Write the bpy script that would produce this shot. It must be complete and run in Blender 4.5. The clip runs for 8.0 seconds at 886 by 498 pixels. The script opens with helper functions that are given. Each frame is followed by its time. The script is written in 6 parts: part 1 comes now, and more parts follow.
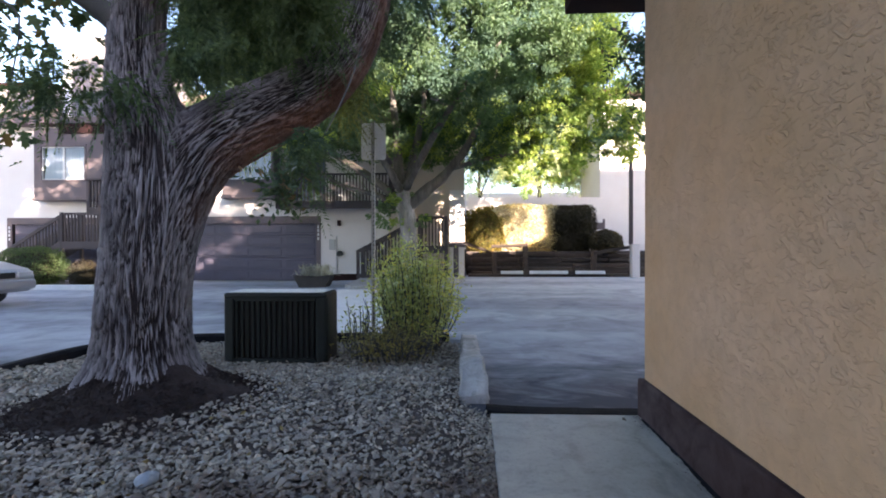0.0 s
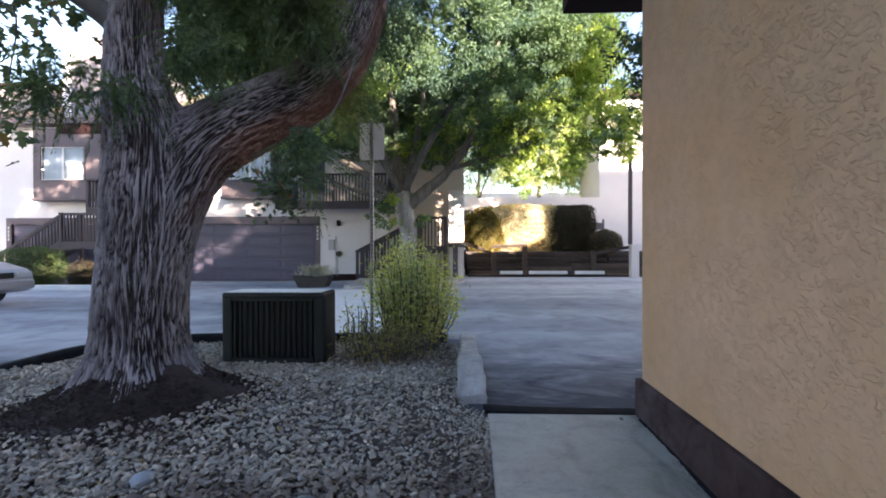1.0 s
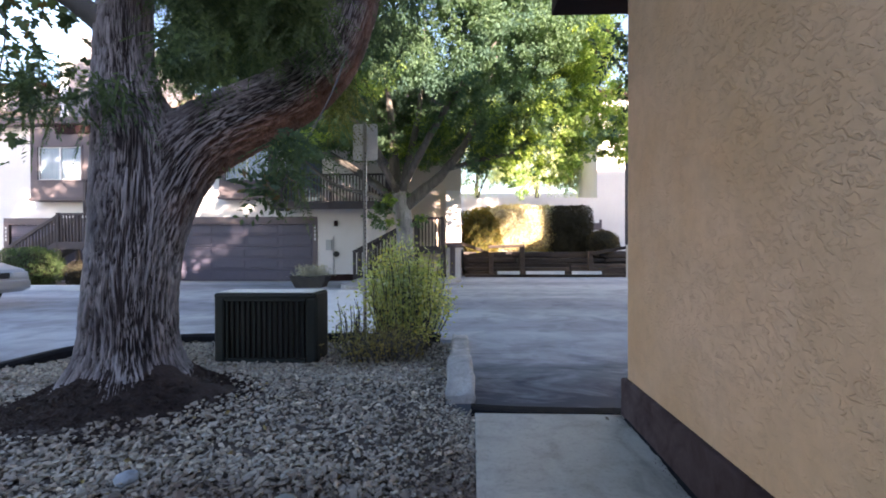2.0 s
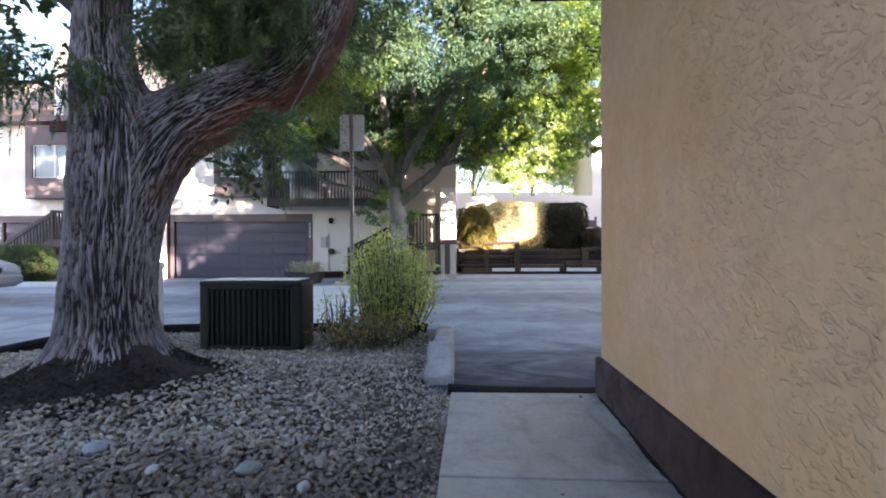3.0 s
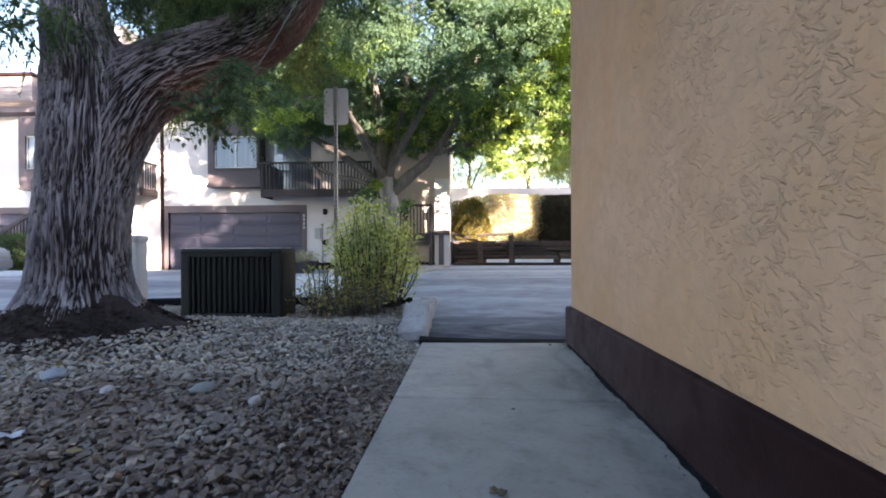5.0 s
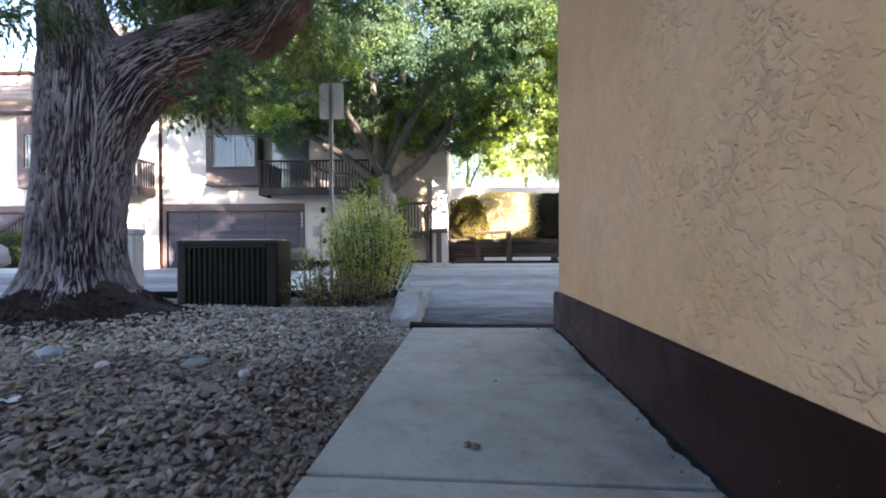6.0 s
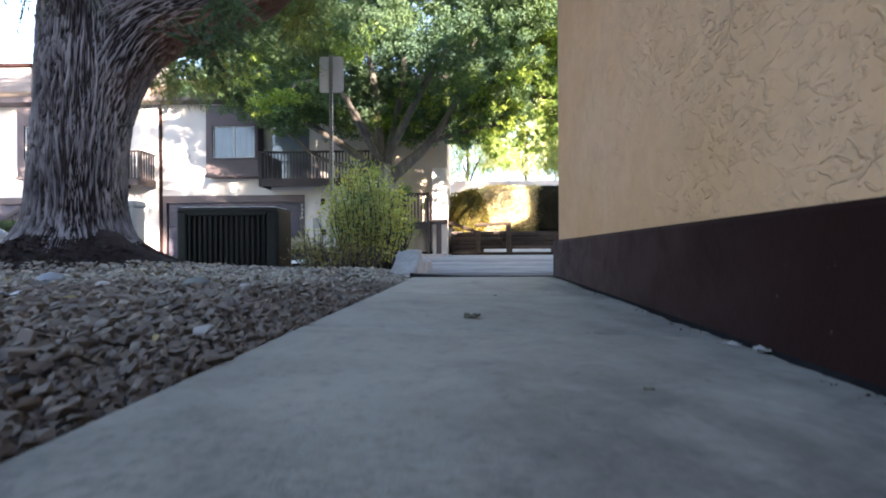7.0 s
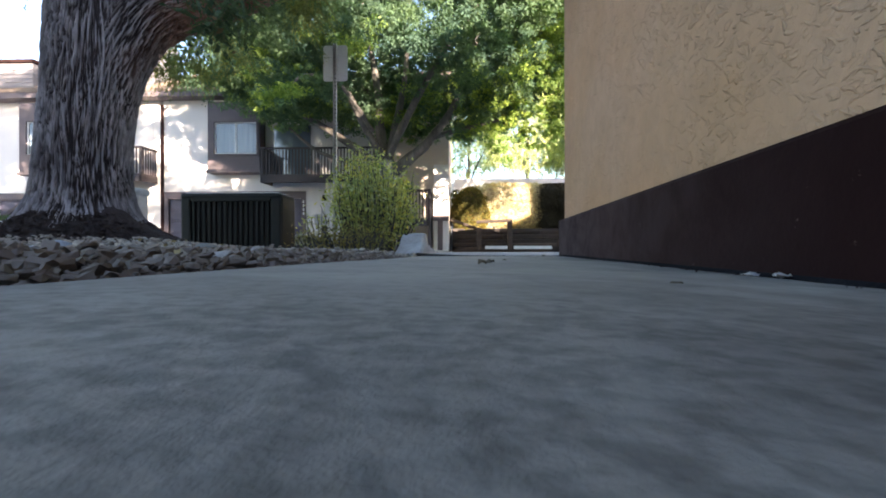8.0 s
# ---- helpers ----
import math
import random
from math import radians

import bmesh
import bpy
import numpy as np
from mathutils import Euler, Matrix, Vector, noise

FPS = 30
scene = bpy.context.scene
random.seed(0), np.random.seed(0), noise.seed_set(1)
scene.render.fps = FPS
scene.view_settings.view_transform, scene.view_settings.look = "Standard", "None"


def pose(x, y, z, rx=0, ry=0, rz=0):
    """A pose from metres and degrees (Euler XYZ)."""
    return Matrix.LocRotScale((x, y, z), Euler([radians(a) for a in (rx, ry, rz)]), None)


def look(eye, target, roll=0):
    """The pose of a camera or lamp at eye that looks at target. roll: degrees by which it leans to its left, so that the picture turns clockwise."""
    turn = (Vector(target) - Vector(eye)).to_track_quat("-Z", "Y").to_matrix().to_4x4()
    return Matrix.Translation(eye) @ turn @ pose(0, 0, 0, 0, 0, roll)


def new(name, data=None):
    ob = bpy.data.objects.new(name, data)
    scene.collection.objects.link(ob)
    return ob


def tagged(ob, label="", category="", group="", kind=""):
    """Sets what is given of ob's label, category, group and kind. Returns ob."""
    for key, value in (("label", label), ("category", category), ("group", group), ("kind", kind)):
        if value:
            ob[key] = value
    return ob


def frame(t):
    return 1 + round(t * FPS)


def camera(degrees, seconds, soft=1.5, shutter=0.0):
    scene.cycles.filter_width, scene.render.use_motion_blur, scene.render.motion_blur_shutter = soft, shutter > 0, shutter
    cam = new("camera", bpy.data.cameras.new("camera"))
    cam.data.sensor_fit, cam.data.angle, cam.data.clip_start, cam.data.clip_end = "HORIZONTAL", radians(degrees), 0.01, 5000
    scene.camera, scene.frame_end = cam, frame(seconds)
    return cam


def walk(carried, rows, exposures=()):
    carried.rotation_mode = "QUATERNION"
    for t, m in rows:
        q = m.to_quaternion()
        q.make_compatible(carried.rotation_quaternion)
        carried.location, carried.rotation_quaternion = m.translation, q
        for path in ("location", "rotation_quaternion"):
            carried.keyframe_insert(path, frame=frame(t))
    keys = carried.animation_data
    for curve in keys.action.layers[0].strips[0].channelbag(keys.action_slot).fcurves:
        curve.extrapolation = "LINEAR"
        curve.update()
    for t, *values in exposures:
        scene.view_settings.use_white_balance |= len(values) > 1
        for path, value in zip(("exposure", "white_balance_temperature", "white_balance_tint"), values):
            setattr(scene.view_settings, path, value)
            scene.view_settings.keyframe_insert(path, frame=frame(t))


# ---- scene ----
cam = camera(88.0, 8.0, soft=1.85, shutter=0.4)
PATH = [
    (0, (1.095, 0.855, 1.104), (1.019, 2.854, 1.092), -0.1),
    (0.5, (1.08, 0.86, 1.108), (1.005, 2.858, 1.097), -0.0),
    (1, (1.111, 0.857, 1.101), (1.036, 2.856, 1.09), -0.1),
    (2.5, (1.258, 0.831, 1.104), (1.187, 2.83, 1.095), -0.1),
    (3, (1.347, 0.819, 0.971), (1.279, 2.818, 0.963), -0.2),
    (3.5, (1.39, 0.815, 0.835), (1.324, 2.814, 0.827), -0.2),
    (4, (1.392, 0.823, 0.736), (1.328, 2.822, 0.729), -0.2),
    (4.5, (1.462, 0.831, 0.666), (1.397, 2.83, 0.657), -0.2),
    (6, (1.598, 0.759, 0.547), (1.537, 2.759, 0.54), -0.3),
    (6.5, (1.605, 0.755, 0.363), (1.543, 2.754, 0.358), -0.2),
    (7, (1.597, 0.753, 0.198), (1.536, 2.752, 0.194), -0.3),
    (7.5, (1.573, 0.754, 0.085), (1.511, 2.753, 0.084), -0.2),
    (8, (1.559, 0.752, 0.051), (1.497, 2.752, 0.05), -0.1),
]
EXPOSURES = [(0.0, 3.02, 7000, 26), (1.0, 3.05, 7000, 26), (2.5, 3.19, 7000, 26), (4.5, 3.25, 7000, 26), (6.5, 3.32, 7100, 24), (7.5, 3.31, 7080, 21), (8.0, 3.10, 7060, 20)]
walk(cam, [(t, look(eye, target, roll)) for t, eye, target, roll in PATH], EXPOSURES)

# ---- world and sun ----
SUN_AZ, SUN_EL = 30.0, 13.0  # degrees: from behind the eye (-y) towards the right (+x); above the horizon
world = bpy.data.worlds.new("world")
scene.world = world
world.use_nodes = True
_wn = world.node_tree.nodes
_sky = _wn.new("ShaderNodeTexSky")
_sky.sky_type, _sky.sun_disc = "NISHITA", False
_sky.sun_elevation, _sky.sun_rotation = radians(SUN_EL), radians(180 - SUN_AZ)
_sky.air_density, _sky.dust_density, _sky.ozone_density = 1.0, 0.6, 2.0
_wn["Background"].inputs["Strength"].default_value = 0.10
world.node_tree.links.new(_sky.outputs[0], _wn["Background"].inputs["Color"])
_sd = bpy.data.lights.new("sun", "SUN")
_sd.energy, _sd.angle, _sd.color = 5.0, radians(0.6), (1.0, 0.90, 0.74)
sun = new("sun", _sd)
_from = Vector((math.sin(radians(SUN_AZ)) * math.cos(radians(SUN_EL)), -math.cos(radians(SUN_AZ)) * math.cos(radians(SUN_EL)), math.sin(radians(SUN_EL))))
sun.matrix_world = look(_from * 60, (0, 0, 0))

# ---- materials ----
def nodes_of(name):
    m = bpy.data.materials.new(name)
    m.use_nodes = True
    return m, m.node_tree.nodes, m.node_tree.links, m.node_tree.nodes["Principled BSDF"]


def noise_node(ns, ls, vec, scale, detail=4.0, rough=0.55, distort=0.0):
    n = ns.new("ShaderNodeTexNoise")
    n.inputs["Scale"].default_value, n.inputs["Detail"].default_value = scale, detail
    n.inputs["Roughness"].default_value, n.inputs["Distortion"].default_value = rough, distort
    ls.new(vec, n.inputs["Vector"])
    return n.outputs["Fac"]


def ramp(ns, ls, fac, *stops):
    r = ns.new("ShaderNodeValToRGB")
    els = r.color_ramp.elements
    while len(els) < len(stops):
        els.new(0.5)
    for e, (p, c) in zip(els, stops):
        e.position, e.color = p, (*c, 1) if len(c) == 3 else c
    ls.new(fac, r.inputs["Fac"])
    return r.outputs["Color"]


def mixed(ns, ls, fac, a, b, how="MIX"):
    x = ns.new("ShaderNodeMix")
    x.data_type, x.blend_type = "RGBA", how
    for sock, val in ((x.inputs[0], fac), (x.inputs[6], a), (x.inputs[7], b)):
        if hasattr(val, "is_linked"):
            ls.new(val, sock)
        else:
            sock.default_value = val if isinstance(val, (int, float)) else (*val, 1)
    return x.outputs[2]


def bumped(ns, ls, bsdf, height, strength, distance, under=None):
    b = ns.new("ShaderNodeBump")
    b.inputs["Strength"].default_value, b.inputs["Distance"].default_value = strength, distance
    ls.new(height, b.inputs["Height"])
    if under is not None:
        ls.new(under, b.inputs["Normal"])
    ls.new(b.outputs["Normal"], bsdf.inputs["Normal"])
    return b.outputs["Normal"]


def coords(ns, ls, scale=(1, 1, 1), turn=(0, 0, 0)):
    tc, mp = ns.new("ShaderNodeTexCoord"), ns.new("ShaderNodeMapping")
    mp.inputs["Scale"].default_value, mp.inputs["Rotation"].default_value = scale, turn
    ls.new(tc.outputs["Object"], mp.inputs["Vector"])
    return mp.outputs["Vector"]


def surface(name, dark, light, big=1.5, fine=40.0, rough=0.8, bump=0.25, depth=0.004, metal=0.0, stretch=(1, 1, 1), spread=0.0, stain=0.0, spec=0.5):
    """A worn surface: blotches at one scale, grain at another; spread: how far alike pieces differ; stain: darker runs."""
    m, ns, ls, p = nodes_of(name)
    v = coords(ns, ls, stretch)
    col = mixed(ns, ls, ramp(ns, ls, noise_node(ns, ls, v, big, 5, 0.6), (0.3, (0, 0, 0)), (0.7, (1, 1, 1))), dark, light)
    grain = noise_node(ns, ls, v, fine, 4, 0.7)
    col = mixed(ns, ls, 0.45, col, ramp(ns, ls, grain, (0.25, (0.45,) * 3), (0.75, (1.0,) * 3)), "MULTIPLY")
    if stain:
        s = ramp(ns, ls, noise_node(ns, ls, v, big * 2.7, 6, 0.7, 0.8), (0.52, (1, 1, 1)), (0.72, (0.35,) * 3))
        col = mixed(ns, ls, stain, col, s, "MULTIPLY")
    if spread:
        oi = ns.new("ShaderNodeObjectInfo")
        col = mixed(ns, ls, 1.0, col, ramp(ns, ls, oi.outputs["Random"], (0, (1 - spread,) * 3), (1, (1.0,) * 3)), "MULTIPLY")
    ls.new(col, p.inputs["Base Color"])
    p.inputs["Roughness"].default_value, p.inputs["Metallic"].default_value = rough, metal
    p.inputs["Specular IOR Level"].default_value = spec
    bumped(ns, ls, p, grain, bump, depth)
    return m


def leaf_material(name, dark, light, glow=0.45, odd=None):
    """Leaves: each its own green, part of the light going through."""
    m, ns, ls, p = nodes_of(name)
    geo = ns.new("ShaderNodeNewGeometry")
    stops = [(0, dark), (0.85, light)] + ([(0.9, odd)] if odd else [])
    col = ramp(ns, ls, geo.outputs["Random Per Island"], *stops)
    tone = noise_node(ns, ls, coords(ns, ls), 0.9, 3, 0.6)
    col = mixed(ns, ls, 1.0, col, ramp(ns, ls, tone, (0.36, (0.70, 0.78, 0.95)), (0.64, (1.2, 1.12, 0.9))), "MULTIPLY")
    ls.new(col, p.inputs["Base Color"])
    p.inputs["Roughness"].default_value, p.inputs["Specular IOR Level"].default_value = 0.6, 0.15
    tr = ns.new("ShaderNodeBsdfTranslucent")
    ls.new(mixed(ns, ls, 1.0, col, (1.35, 1.4, 0.75), "MULTIPLY"), tr.inputs["Color"])
    mx = ns.new("ShaderNodeMixShader")
    mx.inputs[0].default_value = glow
    ls.new(p.outputs[0], mx.inputs[1])
    ls.new(tr.outputs[0], mx.inputs[2])
    ls.new(mx.outputs[0], ns["Material Output"].inputs["Surface"])
    return m


def trowel_marks(ns, ls, angle, along, across, lo, hi):
    """Short ridges left by the trowel, all leaning one way: a height from 0 to 1."""
    v = coords(ns, ls, (1, 1, 1), (radians(angle), 0, 0))
    mp = ns.new("ShaderNodeMapping")
    mp.inputs["Scale"].default_value = (1, along, across)
    ls.new(v, mp.inputs["Vector"])
    return ramp(ns, ls, noise_node(ns, ls, mp.outputs["Vector"], 1.0, 2.3, 0.55, 0.8), (lo, (0, 0, 0)), (hi, (1, 1, 1)))


def stucco_material():
    """Tan knock-down stucco: short ragged trowel ridges in drifts, over a sandy grain."""
    m, ns, ls, p = nodes_of("tan_stucco")
    v = coords(ns, ls)
    blot = noise_node(ns, ls, v, 1.1, 4)
    col = mixed(ns, ls, ramp(ns, ls, blot, (0.35, (0, 0, 0)), (0.65, (1, 1, 1))), (0.452, 0.286, 0.168), (0.498, 0.338, 0.232))
    sand = noise_node(ns, ls, v, 230, 2, 0.6)
    soft = noise_node(ns, ls, v, 14, 4, 0.6, 0.6)
    m1 = trowel_marks(ns, ls, -34, 19, 42, 0.555, 0.65)
    m2 = trowel_marks(ns, ls, 8, 20, 48, 0.565, 0.655)
    where = ramp(ns, ls, noise_node(ns, ls, v, 3.2, 3), (0.36, (0.30,) * 3), (0.60, (1, 1, 1)))
    marks = mixed(ns, ls, 1.0, mixed(ns, ls, 1.0, m1, m2, "LIGHTEN"), where, "MULTIPLY")
    col = mixed(ns, ls, ramp(ns, ls, soft, (0.3, (0.25,) * 3), (0.6, (0, 0, 0))), col, (0.26, 0.185, 0.13))
    ls.new(col, p.inputs["Base Color"])
    p.inputs["Roughness"].default_value, p.inputs["Specular IOR Level"].default_value = 0.92, 0.25
    n0 = bumped(ns, ls, p, soft, 0.6, 0.014)
    n1 = bumped(ns, ls, p, marks, 1.0, 0.0046, n0)
    bumped(ns, ls, p, sand, 0.4, 0.0015, n1)
    return m


def band_material():
    """Dark red-brown masonry paint, scuffed in places; the brighter light towards the open corner is painted in."""
    m, ns, ls, p = nodes_of("dark_band_paint")
    v = coords(ns, ls)
    col = mixed(ns, ls, ramp(ns, ls, noise_node(ns, ls, v, 2.0, 5, 0.6), (0.3, (0, 0, 0)), (0.7, (1, 1, 1))), (0.012, 0.0052, 0.0054), (0.021, 0.0100, 0.0100))
    # paler towards the open corner: stronger light there, put into the colour
    sep, mr = ns.new("ShaderNodeSeparateXYZ"), ns.new("ShaderNodeMapRange")
    ls.new(v, sep.inputs[0])
    mr.inputs["From Min"].default_value, mr.inputs["From Max"].default_value = 1.5, 3.7
    ls.new(sep.outputs["Y"], mr.inputs["Value"])
    corner_light = mixed(ns, ls, 1.0, ramp(ns, ls, noise_node(ns, ls, v, 6.0, 5, 0.65, 0.5), (0.30, (0.25,) * 3), (0.62, (0.95,) * 3)), mr.outputs["Result"], "MULTIPLY")
    col = mixed(ns, ls, corner_light, col, (0.082, 0.062, 0.064))
    chips = noise_node(ns, ls, v, 38, 4, 0.7, 0.4)
    col = mixed(ns, ls, ramp(ns, ls, chips, (0.70, (0, 0, 0)), (0.74, (0.8,) * 3)), col, (0.12, 0.095, 0.088))
    grain = noise_node(ns, ls, v, 85, 4, 0.7)
    ls.new(col, p.inputs["Base Color"])
    p.inputs["Roughness"].default_value, p.inputs["Specular IOR Level"].default_value = 0.8, 0.06
    n0 = bumped(ns, ls, p, noise_node(ns, ls, v, 9, 4, 0.6), 0.5, 0.010)
    bumped(ns, ls, p, grain, 0.5, 0.003, n0)
    return m


def walk_material():
    """Old broom-finished concrete, mottled with dirt at several sizes; shade close to the eye is painted in."""
    m, ns, ls, p = nodes_of("walk_concrete")
    v = coords(ns, ls)
    col = mixed(ns, ls, ramp(ns, ls, noise_node(ns, ls, v, 1.1, 4), (0.35, (0, 0, 0)), (0.65, (1, 1, 1))), (0.275, 0.272, 0.246), (0.345, 0.343, 0.316))
    oi = ns.new("ShaderNodeObjectInfo")
    col = mixed(ns, ls, 1.0, col, ramp(ns, ls, oi.outputs["Random"], (0, (0.86, 0.87, 0.89)), (1, (1.04, 1.03, 1.02))), "MULTIPLY")
    mot = noise_node(ns, ls, v, 5.0, 6, 0.66, 0.5)
    col = mixed(ns, ls, 1.0, col, ramp(ns, ls, mot, (0.30, (0.72,) * 3), (0.52, (0.98,) * 3), (0.7, (1.06,) * 3)), "MULTIPLY")
    spots = noise_node(ns, ls, v, 42, 4, 0.7, 0.3)
    col = mixed(ns, ls, 0.40, col, ramp(ns, ls, spots, (0.30, (0.45,) * 3), (0.46, (1.0,) * 3), (0.72, (1.12,) * 3)), "MULTIPLY")
    # dark mottling at the near end, with the shade close to the eye painted in
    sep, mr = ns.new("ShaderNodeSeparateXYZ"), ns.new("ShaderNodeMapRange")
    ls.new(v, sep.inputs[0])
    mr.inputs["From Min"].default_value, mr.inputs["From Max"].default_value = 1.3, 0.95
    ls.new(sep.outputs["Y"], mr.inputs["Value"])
    near_mottle = ramp(ns, ls, noise_node(ns, ls, v, 64, 2, 0.55, 0.2), (0.36, (0.50, 0.505, 0.51)), (0.60, (0.84,) * 3))
    col = mixed(ns, ls, mr.outputs["Result"], col, mixed(ns, ls, 1.0, col, near_mottle, "MULTIPLY"))
    # painted shade over the near end of the walk, towards the wall
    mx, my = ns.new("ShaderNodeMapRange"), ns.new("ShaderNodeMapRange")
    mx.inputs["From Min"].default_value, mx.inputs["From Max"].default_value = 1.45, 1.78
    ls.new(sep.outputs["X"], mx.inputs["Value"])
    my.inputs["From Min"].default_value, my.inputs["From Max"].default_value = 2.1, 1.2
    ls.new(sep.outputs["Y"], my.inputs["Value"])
    near_shade = mixed(ns, ls, 1.0, mixed(ns, ls, 1.0, my.outputs["Result"], mx.outputs["Result"], "MULTIPLY"), ramp(ns, ls, noise_node(ns, ls, v, 7, 4, 0.6, 0.6), (0.38, (0.35,) * 3), (0.6, (0.95,) * 3)), "MULTIPLY")
    col = mixed(ns, ls, near_shade, col, mixed(ns, ls, 1.0, col, (0.50, 0.49, 0.50), "MULTIPLY"))
    # grime washed out from the foot of the wall
    mw = ns.new("ShaderNodeMapRange")
    mw.inputs["From Min"].default_value, mw.inputs["From Max"].default_value = 1.85, 2.22
    ls.new(sep.outputs["X"], mw.inputs["Value"])
    wash = ramp(ns, ls, noise_node(ns, ls, coords(ns, ls, (2.2, 0.9, 1)), 2.0, 4, 0.6, 0.7), (0.44, (0, 0, 0)), (0.62, (0.75,) * 3))
    col = mixed(ns, ls, mixed(ns, ls, 1.0, wash, mw.outputs["Result"], "MULTIPLY"), col, mixed(ns, ls, 1.0, col, (0.42, 0.41, 0.42), "MULTIPLY"))
    grain = noise_node(ns, ls, v, 240, 3, 0.7)
    ls.new(col, p.inputs["Base Color"])
    p.inputs["Roughness"].default_value = 0.85
    n0 = bumped(ns, ls, p, spots, 0.35, 0.004)
    bumped(ns, ls, p, grain, 0.4, 0.0015, n0)
    return m


def asphalt_material(name, low, high):
    """Old asphalt: long worn streaks along the court, darker sealed blotches, stone grain."""
    m, ns, ls, p = nodes_of(name)
    streak = noise_node(ns, ls, coords(ns, ls, (0.06, 0.55, 1)), 1.0, 4, 0.52, 0.1)
    col = mixed(ns, ls, ramp(ns, ls, streak, (0.34, (0, 0, 0)), (0.66, (1, 1, 1))), low, high)
    v = coords(ns, ls)
    blot = noise_node(ns, ls, v, 1.6, 5, 0.65, 0.7)
    col = mixed(ns, ls, 0.8, col, ramp(ns, ls, blot, (0.36, (0.66,) * 3), (0.55, (1.0,) * 3), (0.75, (1.12,) * 3)), "MULTIPLY")
    # darker, in ragged blotches, towards the walk
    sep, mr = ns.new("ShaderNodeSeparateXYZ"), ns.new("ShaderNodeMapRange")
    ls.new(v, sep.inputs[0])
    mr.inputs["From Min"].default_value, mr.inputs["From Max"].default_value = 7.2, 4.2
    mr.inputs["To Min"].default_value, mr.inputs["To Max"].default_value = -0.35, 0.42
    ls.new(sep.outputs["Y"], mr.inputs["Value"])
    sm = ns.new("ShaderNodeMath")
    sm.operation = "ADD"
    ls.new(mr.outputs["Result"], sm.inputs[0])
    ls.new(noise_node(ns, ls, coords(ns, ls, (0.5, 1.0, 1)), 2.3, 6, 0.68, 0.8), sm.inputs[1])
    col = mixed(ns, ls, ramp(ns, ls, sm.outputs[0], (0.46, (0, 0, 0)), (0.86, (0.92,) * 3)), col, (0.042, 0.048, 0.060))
    grain = noise_node(ns, ls, v, 160, 3, 0.7)
    col = mixed(ns, ls, 0.4, col, ramp(ns, ls, grain, (0.3, (0.5,) * 3), (0.7, (1.2,) * 3)), "MULTIPLY")
    ls.new(col, p.inputs["Base Color"])
    p.inputs["Roughness"].default_value, p.inputs["Specular IOR Level"].default_value = 0.8, 0.08
    bumped(ns, ls, p, grain, 0.4, 0.003)
    return m


def pane_material():
    """Clear window glass."""
    m, ns, ls, p = nodes_of("clear_pane")
    p.inputs["Base Color"].default_value = (0.9, 0.95, 1.0, 1)
    p.inputs["Roughness"].default_value, p.inputs["Transmission Weight"].default_value, p.inputs["IOR"].default_value = 0.02, 1.0, 1.45
    return m


def bark_material():
    """Shaggy grey-brown bark, much darker and a little redder in the furrows."""
    m, ns, ls, p = nodes_of("shaggy_bark")
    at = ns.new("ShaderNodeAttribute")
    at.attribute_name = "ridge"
    v = coords(ns, ls, (1, 1, 0.22))
    fib = noise_node(ns, ls, v, 70, 5, 0.75, 0.4)
    big = noise_node(ns, ls, coords(ns, ls), 2.2, 3)
    top = mixed(ns, ls, ramp(ns, ls, big, (0.35, (0, 0, 0)), (0.68, (1, 1, 1))), (0.198, 0.185, 0.193), (0.390, 0.366, 0.372))
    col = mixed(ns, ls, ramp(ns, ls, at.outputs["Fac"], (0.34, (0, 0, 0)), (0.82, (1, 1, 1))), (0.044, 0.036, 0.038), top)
    col = mixed(ns, ls, 0.6, col, ramp(ns, ls, fib, (0.32, (0.42,) * 3), (0.66, (1.15,) * 3)), "MULTIPLY")
    red = ns.new("ShaderNodeAttribute")
    red.attribute_name = "bare"
    col = mixed(ns, ls, red.outputs["Fac"], col, mixed(ns, ls, ramp(ns, ls, fib, (0.35, (0, 0, 0)), (0.65, (1, 1, 1))), (0.15, 0.066, 0.042), (0.32, 0.155, 0.10)))
    ls.new(col, p.inputs["Base Color"])
    p.inputs["Roughness"].default_value, p.inputs["Specular IOR Level"].default_value = 0.9, 0.25
    bumped(ns, ls, p, fib, 1.0, 0.012)
    return m


